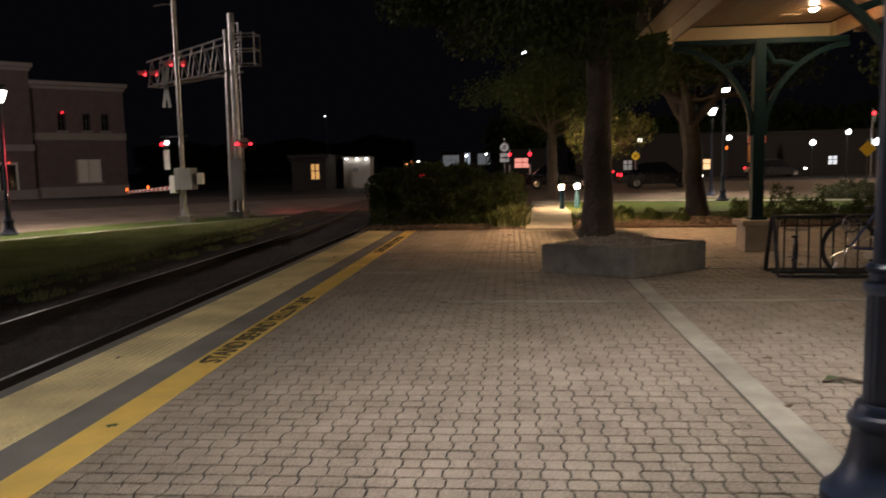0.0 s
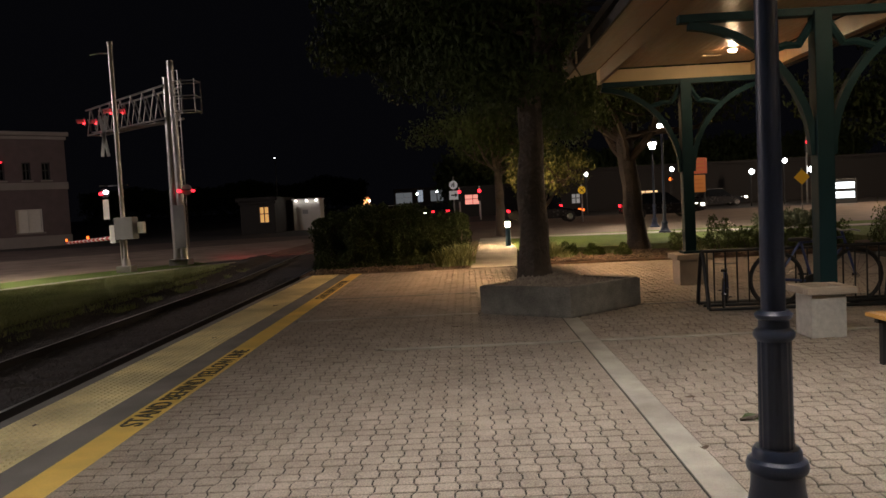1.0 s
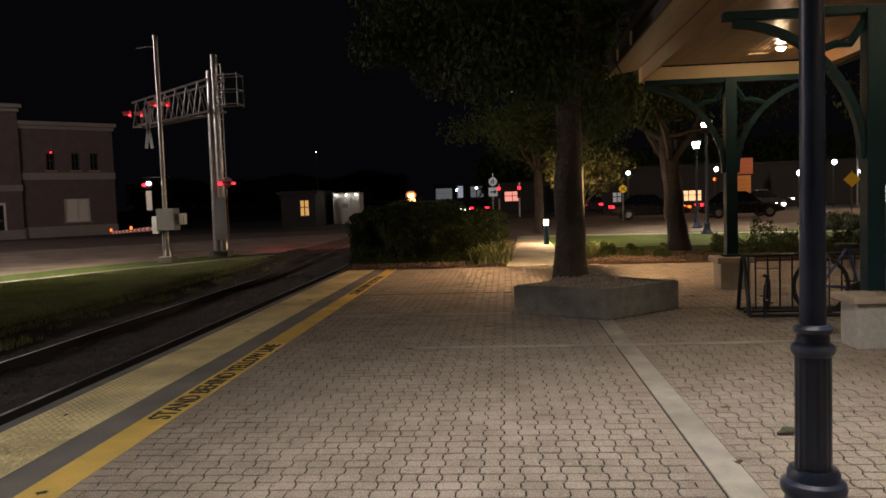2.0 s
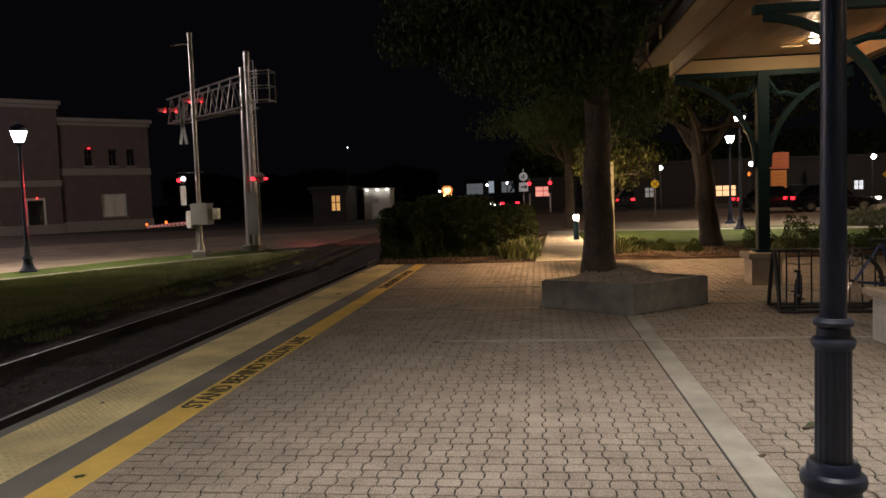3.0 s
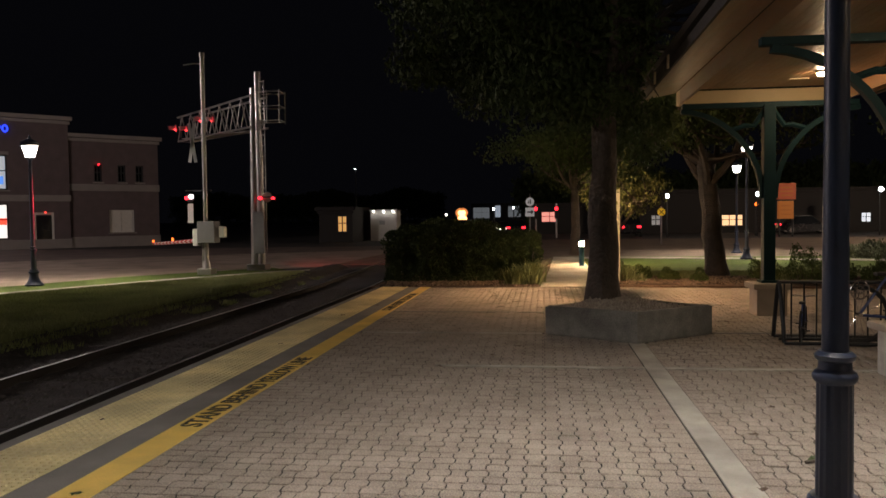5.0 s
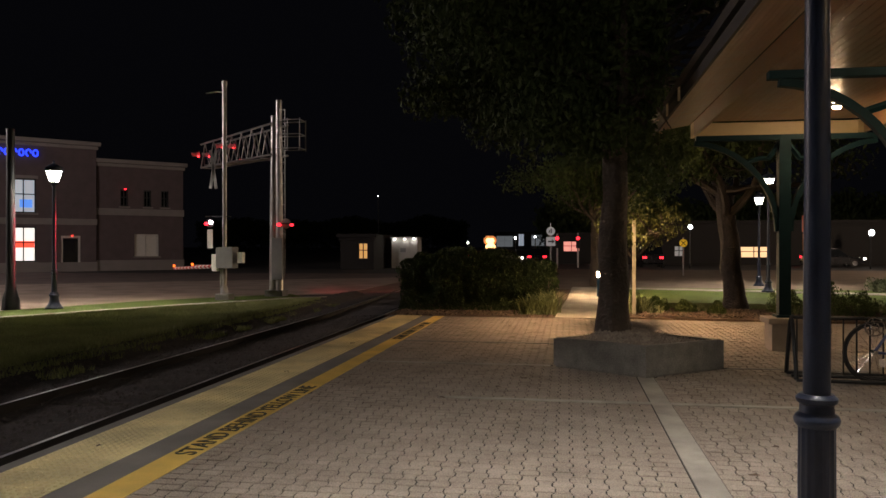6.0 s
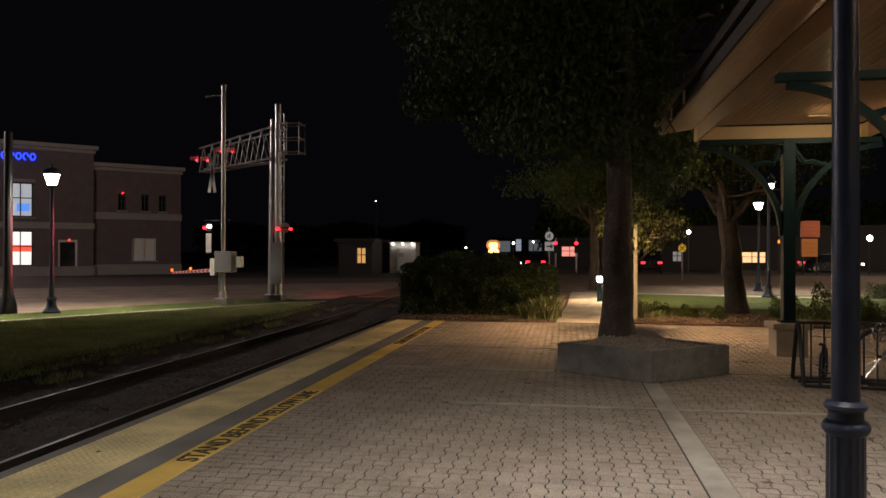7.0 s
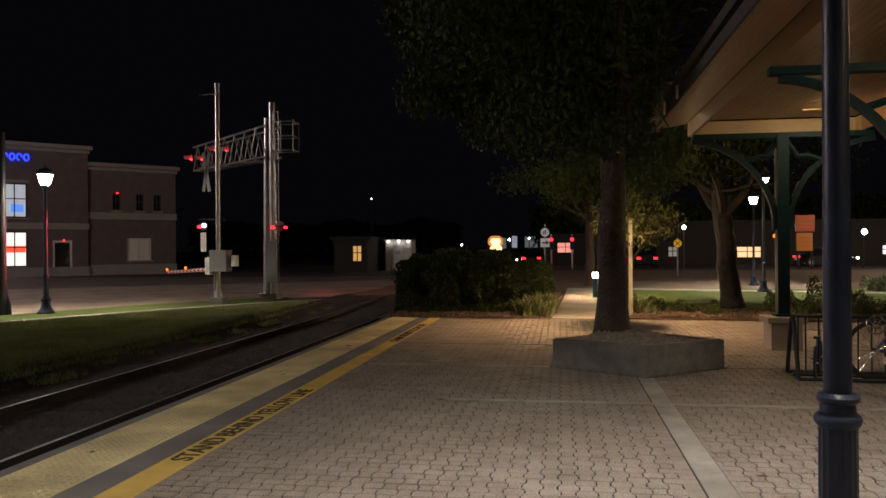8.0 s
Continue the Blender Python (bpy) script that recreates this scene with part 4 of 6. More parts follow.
def bicycle(at, rz, frame_mat, label):
    """A bicycle leaning in the rack, its wheels with tyre, rim and spokes."""
    t = thing("bicycle", at, label, "bicycle", "bicycles in the rack", rz=rz)
    for x in (-0.5, 0.5):
        bm = bm_new()
        add_tube(bm, [(x + 0.33 * math.cos(a * math.pi / 14), 0, 0.345 + 0.33 * math.sin(a * math.pi / 14)) for a in range(28)], 0.02, 6, True)
        w = part("tyre", bm, "rubber", t, "black tyre", smooth=True)
        bm = bm_new()
        add_tube(bm, [(x + 0.305 * math.cos(a * math.pi / 14), 0, 0.345 + 0.305 * math.sin(a * math.pi / 14)) for a in range(28)], 0.009, 5, True)
        part("rim", bm, "dark_metal", w, "dark rim")
        bm = bm_new()
        for a in range(14):
            c, s = math.cos(a * math.pi / 7), math.sin(a * math.pi / 7)
            add_cyl(bm, (x, 0, 0.345), (x + 0.3 * c, 0, 0.345 + 0.3 * s), 0.002, seg=3)
        add_cyl(bm, (x, -0.05, 0.345), (x, 0.05, 0.345), 0.025, seg=8)
        part("spokes", bm, "chrome", w)
    bm = bm_new()
    for a, b in (((-0.5, 0, 0.345), (-0.18, 0, 0.8)), ((-0.5, 0, 0.345), (-0.05, 0, 0.3)), ((-0.05, 0, 0.3), (-0.19, 0, 0.81)), ((-0.05, 0, 0.3), (0.36, 0, 0.72)), ((-0.17, 0, 0.78), (0.34, 0, 0.82)), ((0.33, 0, 0.9), (0.5, 0, 0.345))):
        add_cyl(bm, a, b, 0.017, seg=8)
    part("bicycle_frame", bm, frame_mat, t, smooth=True)
    bm = bm_new()
    add_tube(bm, [(0.42, -0.24, 0.90), (0.36, -0.18, 0.92), (0.33, 0, 0.9), (0.36, 0.18, 0.92), (0.42, 0.24, 0.90)], 0.012, 6)
    part("handlebar", bm, "grey_box", t, smooth=True)
    bm = bm_new()
    add_box(bm, -0.2, 0, 0.82, 0.24, 0.12, 0.045, bevel=0.02)
    part("saddle", bm, "rubber", t, "black saddle", smooth=True)
    bm = bm_new()
    add_cyl(bm, (-0.05, -0.03, 0.3), (-0.05, 0.03, 0.3), 0.09, seg=16)
    add_box(bm, 0.02, -0.1, 0.22, 0.09, 0.06, 0.02)
    add_box(bm, -0.12, 0.1, 0.38, 0.09, 0.06, 0.02)
    part("crank", bm, "dark_metal", t)
    return t


blue_bike = bicycle((3.77, 10.64, 0), 4, "blue_enamel", "dark blue bicycle parked along the rack")
bm = bm_new()
add_tube(bm, [(-0.52 + 0.105 * math.cos(a * math.pi / 12), -0.06, 0.64 + 0.105 * math.sin(a * math.pi / 12)) for a in range(24)], 0.010, 6, True)
disc = part("spoked_disc", bm, "chrome", blue_bike, "chrome disc with round holes", smooth=True)
bm = bm_new()
add_tube(bm, [(-0.52 + 0.045 * math.cos(a * math.pi / 8), -0.06, 0.64 + 0.045 * math.sin(a * math.pi / 8)) for a in range(16)], 0.008, 6, True)
for a in range(7):
    c, s = math.cos(a * 0.8976), math.sin(a * 0.8976)
    add_cyl(bm, (-0.52 + 0.02 * c, -0.06, 0.64 + 0.02 * s), (-0.52 + 0.1 * c, -0.06, 0.64 + 0.1 * s), 0.007, seg=5)
part("disc_spokes", bm, "chrome", disc)
small = bicycle((2.72, 10.82, 0), 68, "blue_enamel", "small violet-blue bicycle with chrome parts in the rack")
small.scale = (0.58, 0.58, 0.58)


def bollard(at, group="walk lights"):
    t = thing("bollard_light", at, "short blue bollard with a glowing top beside the walkway", "bollard light", group)
    bm = bm_new()
    add_lathe(bm, [(0.10, 0), (0.10, 0.02), (0.085, 0.03), (0.082, 0.62)], seg=16)
    part("post", bm, "bollard_blue", t, smooth=True)
    bm = bm_new()
    add_lathe(bm, [(0.07, 0.62), (0.075, 0.66), (0.075, 0.76)], seg=16)
    part("lens", bm, "bollard_glow", t, "warm glowing lens", smooth=True)
    bm = bm_new()
    add_lathe(bm, [(0.09, 0.762), (0.09, 0.79), (0.05, 0.83), (0.01, 0.845)], seg=16)
    part("cap", bm, "bollard_blue", t, smooth=True)


M["bollard_glow"] = glow("bollard_glow", (1.0, 0.64, 0.32), 850)
bollard((0.80, 25.4, 0.0))
bollard((1.34, 26.2, 0.0))

bm = bm_new()
add_box(bm, 0, 0, 1.06, 0.075, 0.075, 2.12, bevel=0.006)
o = solid("wooden_post", bm, "wood_post", "pale weathered square post behind the tree", "post")
o.location = (1.245, 18.3, 0.03)


# ---- railway crossing equipment ----
def flasher(bm, x, y, z, r=0.17):
    add_cyl(bm, (x, y, z), (x, y - 0.03, z), r, seg=20)


def crossing_gate():
    """A signal mast with flashers, crossbuck, gate mechanism and striped arm."""
    t = thing("crossing_signal", (-10.12, 22.4, -0.02), "silver railway crossing mast with red flashers and striped gate arm", "crossing signal")
    bm = bm_new()
    add_cyl(bm, (0, 0, 0.2), (0, 0, 6.3), 0.065, seg=14)
    add_cyl(bm, (0, 0, 6.3), (0, 0, 6.42), 0.08, seg=14)
    part("mast", bm, "galvanised", t, smooth=True)
    bm = bm_new()
    add_box(bm, 0, 0, 0.1, 0.42, 0.42, 0.2, bevel=0.03)
    add_cyl(bm, (0, 0, 0.2), (0, 0, 0.4), 0.13, 0.09, 14)
    add_cyl(bm, (-0.12, 0.04, 0.2), (-0.12, 0.04, 1.0), 0.04, seg=8)
    part("mast_base", bm, "galvanised", t)
    bm = bm_new()
    add_tube(bm, [(0, 0, 6.1), (-0.25, -0.02, 6.12), (-0.55, -0.05, 6.08)], 0.018, 6)
    part("top_arm", bm, "galvanised", t)
    bm = bm_new()
    add_box(bm, 0.1, -0.05, 1.25, 0.52, 0.4, 0.62, bevel=0.02)
    part("mechanism_box", bm, "grey_box", t, "grey gate mechanism housing")
    bm = bm_new()
    add_box(bm, -0.27, -0.04, 1.1, 0.16, 0.22, 0.5, bevel=0.03)
    part("counterweight", bm, "white_paint", t)
    bm = bm_new()
    add_box(bm, 0.52, -0.02, 1.25, 0.16, 0.2, 0.32, bevel=0.02)
    part("junction_box", bm, "white_paint", t)
    # gate arm lowered across the road, red and white bands
    arm = bm_new()
    d = Vector((-3.75, 4.6, -0.22)).normalized()
    add_tube(arm, [Vector((-0.3, 0, 1.0)), Vector((-0.3, 0, 1.0)) + d * 6.0], [0.06, 0.045], 4)
    a = part("gate_arm", arm, "white_paint", t, "white and red striped lowered gate arm")
    for i in range(11):
        p = Vector((-0.3, 0, 1.0)) + d * (0.45 + i * 0.54)
        bm = bm_new()
        add_tube(bm, [p, p + d * 0.27], 0.060 - 0.0012 * i, 4)
        part("stripe", bm, "red_paint", a)
    for f in (2.9, 5.95):
        p = Vector((-0.3, 0, 1.0)) + d * f
        bm = bm_new()
        add_cyl(bm, p + Vector((0, -0.08, 0.06)), p + Vector((0, -0.08, 0.14)), 0.036, seg=10)
        part("arm_light", bm, "amber_light", a, "glowing arm light")
    # crossbuck seen from behind
    bm = bm_new()
    for s in (-1, 1):
        add_box(bm, -0.38, 0.06, 3.85, 0.09, 0.02, 1.15, ry=s * 9)
    part("crossbuck", bm, "galvanised", t)
    # flashers low and high
    bm = bm_new()
    add_cyl(bm, (-0.6, 0, 2.46), (0.2, 0, 2.46), 0.022, seg=8)
    part("low_crossarm", bm, "dark_metal", t)
    bm = bm_new()
    add_cyl(bm, (-0.42, -0.1, 2.26), (-0.42, -0.07, 2.26), 0.13, seg=20)
    part("low_shield", bm, "dark_metal", t)
    bm = bm_new()
    add_cyl(bm, (-0.36, -0.2, 2.28), (-0.36, -0.11, 2.28), 0.052, seg=16)
    part("low_flasher", bm, "flash_white", t, "bright flashing crossing light")
    bm = bm_new()
    add_cyl(bm, (-0.5, -0.2, 2.24), (-0.5, -0.11, 2.24), 0.045, seg=14)
    part("low_red_lens", bm, "red_light", t, "lit red lens")
    bm = bm_new()
    add_box(bm, -0.44, -0.03, 1.80, 0.17, 0.02, 0.56, bevel=0.004)
    part("sign_plate", bm, "white_paint", t, "narrow white sign plate")


M["flash_white"] = glow("flash_white", (1.0, 0.8, 0.82), 12)
crossing_gate()


def cantilever():
    """A steel mast with a truss arm over the road that carries more flashers."""
    t = thing("signal_cantilever", (-9.27, 24.3, -0.03), "galvanised signal cantilever with a truss arm over the road", "signal cantilever")
    for x in (-0.11, 0.11):
        bm = bm_new()
        add_cyl(bm, (x, 0, 0.15), (x * 0.7, 0, 5.72 if x < 0 else 6.2), 0.125, 0.10, 14)
        part("mast", bm, "galvanised", t, smooth=True)
    bm = bm_new()
    add_box(bm, 0, 0, 0.1, 0.6, 0.5, 0.24, bevel=0.03)
    part("foot", bm, "galvanised", t)
    bm = bm_new()
    for i in range(17):
        add_cyl(bm, (0.17, -0.12, 0.6 + i * 0.33), (0.33, -0.12, 0.6 + i * 0.33), 0.010, seg=5)
    for x in (0.17, 0.33):
        add_cyl(bm, (x, -0.12, 0.5), (x, -0.12, 5.9), 0.013, seg=6)
    part("ladder", bm, "galvanised", t)
    d = Vector((-3.9, 3.55, 0)).normalized()
    n = Vector((-d.y, d.x, 0))
    L = 5.75

    def at_arm(f, off, hi):
        """A point on the tapering arm: f along it, off to its side, on the upper or lower chord."""
        return d * (L * f) + n * off * (1 - 0.2 * f) + Vector((0, 0, 5.42 - 0.03 * f if hi else 4.46 + 0.06 * f))

    for off in (0.28, -0.28):
        for hi in (True, False):
            bm = bm_new()
            add_cyl(bm, at_arm(-0.04, off, hi), at_arm(1, off, hi), 0.034, seg=6)
            part("chord", bm, "galvanised", t)
    k = 7
    for off in (0.28, -0.28):
        for i in range(k):
            bm = bm_new()
            add_cyl(bm, at_arm(i / k, off, False), at_arm((i + 0.5) / k, off, True), 0.02, seg=5)
            part("lacing_bar", bm, "galvanised", t)
            bm = bm_new()
            add_cyl(bm, at_arm((i + 0.5) / k, off, True), at_arm((i + 1) / k, off, False), 0.02, seg=5)
            part("lacing_bar", bm, "galvanised", t)
    for i in range(k + 1):
        bm = bm_new()
        add_cyl(bm, at_arm(i / k, 0.28, False), at_arm(i / k, -0.28, False), 0.02, seg=5)
        part("cross_bar", bm, "galvanised", t)
    bm = bm_new()
    add_box(bm, *at_arm(0.5, 0, False), 0.42, L * 0.9, 0.025, rz=math.degrees(math.atan2(d.y, d.x)) - 90, rx=2.4)
    part("walkway_grate", bm, "galvanised", t)
    # railing at the back of the mast
    bm = bm_new()
    for z in (4.66, 5.1, 5.55):
        add_tube(bm, [(0.10, -0.25, z), (0.86, -0.25, z), (0.86, 0.3, z), (0.10, 0.3, z)], 0.018, 5)
    for x, y in ((0.86, -0.25), (0.86, 0.3), (0.46, -0.25)):
        add_cyl(bm, (x, y, 4.6), (x, y, 5.6), 0.018, seg=5)
    part("cage_rail", bm, "galvanised", t)
    # flashers on the arm and on the mast, dark shields with lit lenses
    for x, y, z in ((-4.36, 3.97, 4.97), (-2.66, 2.42, 5.06)):
        bm = bm_new()
        add_cyl(bm, (x - 0.30, y - 0.1, z), (x + 0.30, y - 0.1, z), 0.022, seg=6)
        add_cyl(bm, (x, y - 0.1, z - 0.3), (x, y - 0.1, z + 0.42), 0.03, seg=6)
        part("hanger", bm, "dark_metal", t)
        for sx, dz in ((-0.20, 0.04), (0.22, 0.02)):
            # the backing shield, a long visor open below, and the lens inside it
            c = Vector((x + sx, y - 0.16, z + dz))
            out = Vector((-0.72, -0.62, -0.10)).normalized()
            turn = out.to_track_quat("Z", "Y")
            bm = bm_new()
            add_cyl(bm, c - out * 0.04, c - out * 0.015, 0.15, seg=20)
            shield = part("flasher_shield", bm, "dark_metal", t)
            bm = bm_new()
            rows = []
            for f in range(5):
                ln, rad = 0.27 * f / 4, 0.092 + 0.012 * f / 4
                rows.append([bm.verts.new(c + turn @ Vector((rad * math.cos(radians(a)), rad * math.sin(radians(a)), ln * (1 - 0.28 * abs(a - 90) / 120)))) for a in range(-20, 201, 20)])
            for p, q in zip(rows, rows[1:]):
                for i in range(len(p) - 1):
                    bm.faces.new((p[i], p[i + 1], q[i + 1], q[i]))
            bmesh.ops.solidify(bm, geom=list(bm.faces), thickness=0.006)
            part("visor", bm, "visor_metal", shield)
            bm = bm_new()
            add_lathe(bm, [(0.085, 0.0), (0.07, 0.03), (0.03, 0.045)], seg=16)
            bmesh.ops.transform(bm, matrix=Matrix.Translation(c) @ turn.to_matrix().to_4x4(), verts=bm.verts)
            part("flasher_lens", bm, "red_signal", shield, "lit red lens", smooth=True)
    bm = bm_new()
    add_cyl(bm, (0.40, -0.22, 2.3), (0.40, -0.2, 2.3), 0.16, seg=20)
    part("mast_shield", bm, "galvanised", t, "pale round signal shield")
    bm = bm_new()
    add_cyl(bm, (0.2, -0.36, 2.27), (0.2, -0.23, 2.27), 0.05, seg=14)
    part("mast_flasher", bm, "red_light", t, "lit red flasher")
    bm = bm_new()
    add_cyl(bm, (0.62, -0.36, 2.26), (0.62, -0.23, 2.26), 0.04, seg=14)
    part("mast_flasher", bm, "red_light", t, "lit red flasher")
    bm = bm_new()
    add_cyl(bm, (0.1, -0.24, 2.3), (0.7, -0.24, 2.3), 0.02, seg=6)
    part("flasher_bar", bm, "dark_metal", t)
    bm = bm_new()
    add_box(bm, 0.12, -0.2, 1.2, 0.34, 0.14, 1.3, bevel=0.01)
    part("conduit_cover", bm, "grey_box", t)


M["red_signal"] = glow("red_signal", (1.0, 0.03, 0.04), 9)
M["visor_metal"] = material("visor_metal", (0.5, 0.5, 0.5), 0.35, 0.3, var=0.1, bump=0.05)
cantilever()
# the beams of two crossing flashers
lamp_spot("flasher_beam", (-10.78, 21.95, 2.24), (-12.95, 18.7, 1.75), 1500, (1.0, 0.03, 0.06), 30, 0.06)
lamp_spot("flasher_beam", (-9.1, 24.6, 2.27), (-6.9, 31.0, 0.0), 240, (1.0, 0.05, 0.06), 70, 0.08)

bm = bm_new()
add_lathe(bm, [(0.22, 0), (0.2, 0.25), (0.13, 0.5), (0.11, 0.7), (0.095, 4.5)], seg=18)
solid("steel_pole", bm, "dark_metal", "thick dark steel pole beside the road", "pole", smooth=True).location = (-13.85, 18.3, -0.02)


# ---- buildings ----
def building(name, at, rz, w, d, h, wall, label, windows, trim="stucco", band=(), doors=(), base=0.0):
    """A house block: wall panels round real openings, cornice, bands, windows and doors; its front looks along -y."""
    t = thing(name, at, label, "building", rz=rz)
    ops = sorted([(x, z, ww, hh) for x, z, ww, hh, *_ in list(windows) + list(doors)])
    # the front wall is cut into a grid at the openings
    xs = sorted({0.0, w, *[x for x, _, ww, _ in ops], *[x + ww for x, _, ww, _ in ops]})
    zs = sorted({0.0, h, *[z for _, z, _, hh in ops], *[z + hh for _, z, _, hh in ops]})
    bm = bm_new()
    gv = {(x, z): bm.verts.new((x, 0, z)) for x in xs for z in zs}
    for x0, x1 in zip(xs, xs[1:]):
        for z0, z1 in zip(zs, zs[1:]):
            cxm, czm = (x0 + x1) / 2, (z0 + z1) / 2
            if any(x < cxm < x + ww and z < czm < z + hh for x, z, ww, hh in ops):
                continue
            bm.faces.new((gv[x0, z0], gv[x1, z0], gv[x1, z1], gv[x0, z1]))
    ex = bmesh.ops.extrude_face_region(bm, geom=list(bm.faces), use_keep_orig=True)
    bmesh.ops.translate(bm, verts=[v for v in ex["geom"] if isinstance(v, bmesh.types.BMVert)], vec=(0, 0.3, 0))
    part("wall", bm, wall, t)
    for sx, sy, lx, ly in ((0.15, d / 2 + 0.15, 0.3, d - 0.3), (w - 0.15, d / 2 + 0.15, 0.3, d - 0.3), (w / 2, d - 0.15, w - 0.6, 0.3)):
        bm = bm_new()
        add_box(bm, sx, sy, h / 2, lx, ly, h)
        part("wall", bm, wall, t)
    bm = bm_new()
    add_box(bm, w / 2, d / 2, h - 0.25, w - 0.62, d - 0.62, 0.2)
    part("roof", bm, "roof_dark", t)
    bm = bm_new()
    add_box(bm, w / 2, -0.10, h - 0.12, w + 0.5, 0.26, 0.26, bevel=0.03)
    add_box(bm, w / 2, -0.05, h - 0.38, w + 0.2, 0.14, 0.2, bevel=0.02)
    part("cornice", bm, trim, t, "pale moulded cornice")
    for z0, z1 in band:
        bm = bm_new()
        add_box(bm, w / 2, -0.03, (z0 + z1) / 2, w + 0.1, 0.1, z1 - z0, bevel=0.01)
        part("band_course", bm, trim, t)
    for x, z, ww, hh, pm in windows:
        bm = bm_new()
        fx = [x, x + 0.08, x + ww / 2 - 0.03, x + ww / 2 + 0.03, x + ww - 0.08, x + ww]
        fz = [z, z + 0.08, z + hh * 0.55 - 0.03, z + hh * 0.55 + 0.03, z + hh - 0.08, z + hh]
        fv = {(i, k): bm.verts.new((fx[i], 0.1, fz[k])) for i in range(6) for k in range(6)}
        for i in range(5):
            for k in range(5):
                if i % 2 == 0 or k % 2 == 0:
                    bm.faces.new((fv[i, k], fv[i + 1, k], fv[i + 1, k + 1], fv[i, k + 1]))
        ex = bmesh.ops.extrude_face_region(bm, geom=list(bm.faces), use_keep_orig=True)
        bmesh.ops.translate(bm, verts=[v for v in ex["geom"] if isinstance(v, bmesh.types.BMVert)], vec=(0, 0.08, 0))
        f = part("window", bm, "door_white" if pm == "blind" else "dark_metal", t)
        bm = bm_new()
        add_box(bm, x + ww / 2, 0.2, z + hh / 2, ww - 0.16, 0.02, hh - 0.16)
        part("pane", bm, {"blind": "door_white"}.get(pm, pm), f)
        bm = bm_new()
        add_box(bm, x + ww / 2, -0.04, z - 0.05, ww + 0.2, 0.18, 0.1, bevel=0.01)
        part("sill", bm, trim, f)
        if hh > 1.2 and z > 3:
            bm = bm_new()
            add_box(bm, x + ww / 2, -0.02, z + hh + 0.1, ww + 0.2, 0.1, 0.2, bevel=0.01)
            part("lintel", bm, trim, f)
    for x, z, ww, hh in doors:
        bm = bm_new()
        add_box(bm, x + 0.06, 0.14, z + hh / 2, 0.12, 0.12, hh)
        add_box(bm, x + ww - 0.06, 0.14, z + hh / 2, 0.12, 0.12, hh)
        add_box(bm, x + ww / 2, 0.14, z + hh - 0.07, ww - 0.24, 0.12, 0.14)
        add_box(bm, x + ww / 2, 0.14, z + 0.14, ww - 0.24, 0.1, 0.28)
        f = part("door", bm, "door_white", t, "pale framed glass door")
        bm = bm_new()
        add_box(bm, x + ww / 2, 0.16, z + hh / 2, ww - 0.24, 0.02, hh - 0.4)
        part("pane", bm, "glass", f)
    return t


M["shop_lit"] = glow("shop_lit", (1.0, 0.93, 0.86), 1.0)
M["office_lit"] = glow("office_lit", (0.75, 0.85, 1.0), 0.32)
# both fronts stand on one line, turned 45 degrees to the platform
JX, JY, TALL_W = -30.6, 47.1, 9.6


def front(s, out=0.0):
    """A point of the two fronts' line: s along it from their joint, out before it."""
    return JX + 0.7071 * (s + out), JY + 0.7071 * (s - out)


building("brick_building", (*front(0.1, -0.25), -0.05), 45, 5.6, 9, 7.4, "brick_wall", "two-storey brown brick building with a pale cornice and band",
         [(2.35, 0.95, 1.6, 1.5, "blind"), (1.45, 4.3, 0.5, 1.15, "glass"), (2.95, 4.3, 0.5, 1.15, "glass"), (4.1, 4.3, 0.5, 1.15, "glass")],
         band=((3.7, 4.15), (0.0, 0.7)))
building("brick_building", (*front(-TALL_W), -0.05), 45, TALL_W, 9, 8.4, "brick_wall", "taller brick shop building with lit windows and a blue sign",
         [(4.7, 0.65, 1.4, 2.2, "shop_lit"), (4.7, 3.7, 1.4, 2.15, "office_lit"), (2.5, 0.65, 1.4, 2.2, "shop_lit"), (2.5, 3.7, 1.4, 2.15, "office_lit")],
         band=((3.0, 3.4), (0.0, 0.6)), doors=((7.5, 0.0, 1.15, 2.3),))

# white and yellow road sign plates glow faintly for the light they throw back
for nm, c, s in (("sign_white_glow", (0.75, 0.78, 0.8), 0.15), ("sign_yellow_glow", (0.9, 0.5, 0.03), 0.35), ("sign_yellow_faint_glow", (0.8, 0.42, 0.03), 0.12), ("sign_red_glow", (0.40, 0.085, 0.03), 0.05), ("sign_amber_glow", (0.45, 0.16, 0.025), 0.08), ("win_dim", (0.8, 0.85, 0.9), 0.12), ("win_pink", (1.0, 0.35, 0.28), 0.9), ("win_amber", (1.0, 0.5, 0.15), 0.6), ("shed_dim", (0.75, 0.8, 0.85), 0.12)):
    M[nm] = glow(nm, c, s)

# red display band and blue lit panel inside the shop windows
for a in (4.7, 2.5):
    bm = bm_new()
    add_box(bm, 0, 0, 1.75, 1.22, 0.02, 0.42)
    o = solid("window_display", bm, "win_red", "red lit display band inside the shop window", "display")
    o.matrix_basis = pose(*front(a + 0.7 - TALL_W, -0.17), -0.05, 0, 0, 45)
bm = bm_new()
add_box(bm, 0, 0, 4.3, 0.7, 0.02, 0.5)
o = solid("window_screen", bm, "win_blue", "blue glowing screen inside the upper window", "screen")
o.matrix_basis = pose(*front(5.55 - TALL_W, -0.17), -0.05, 0, 0, 45)


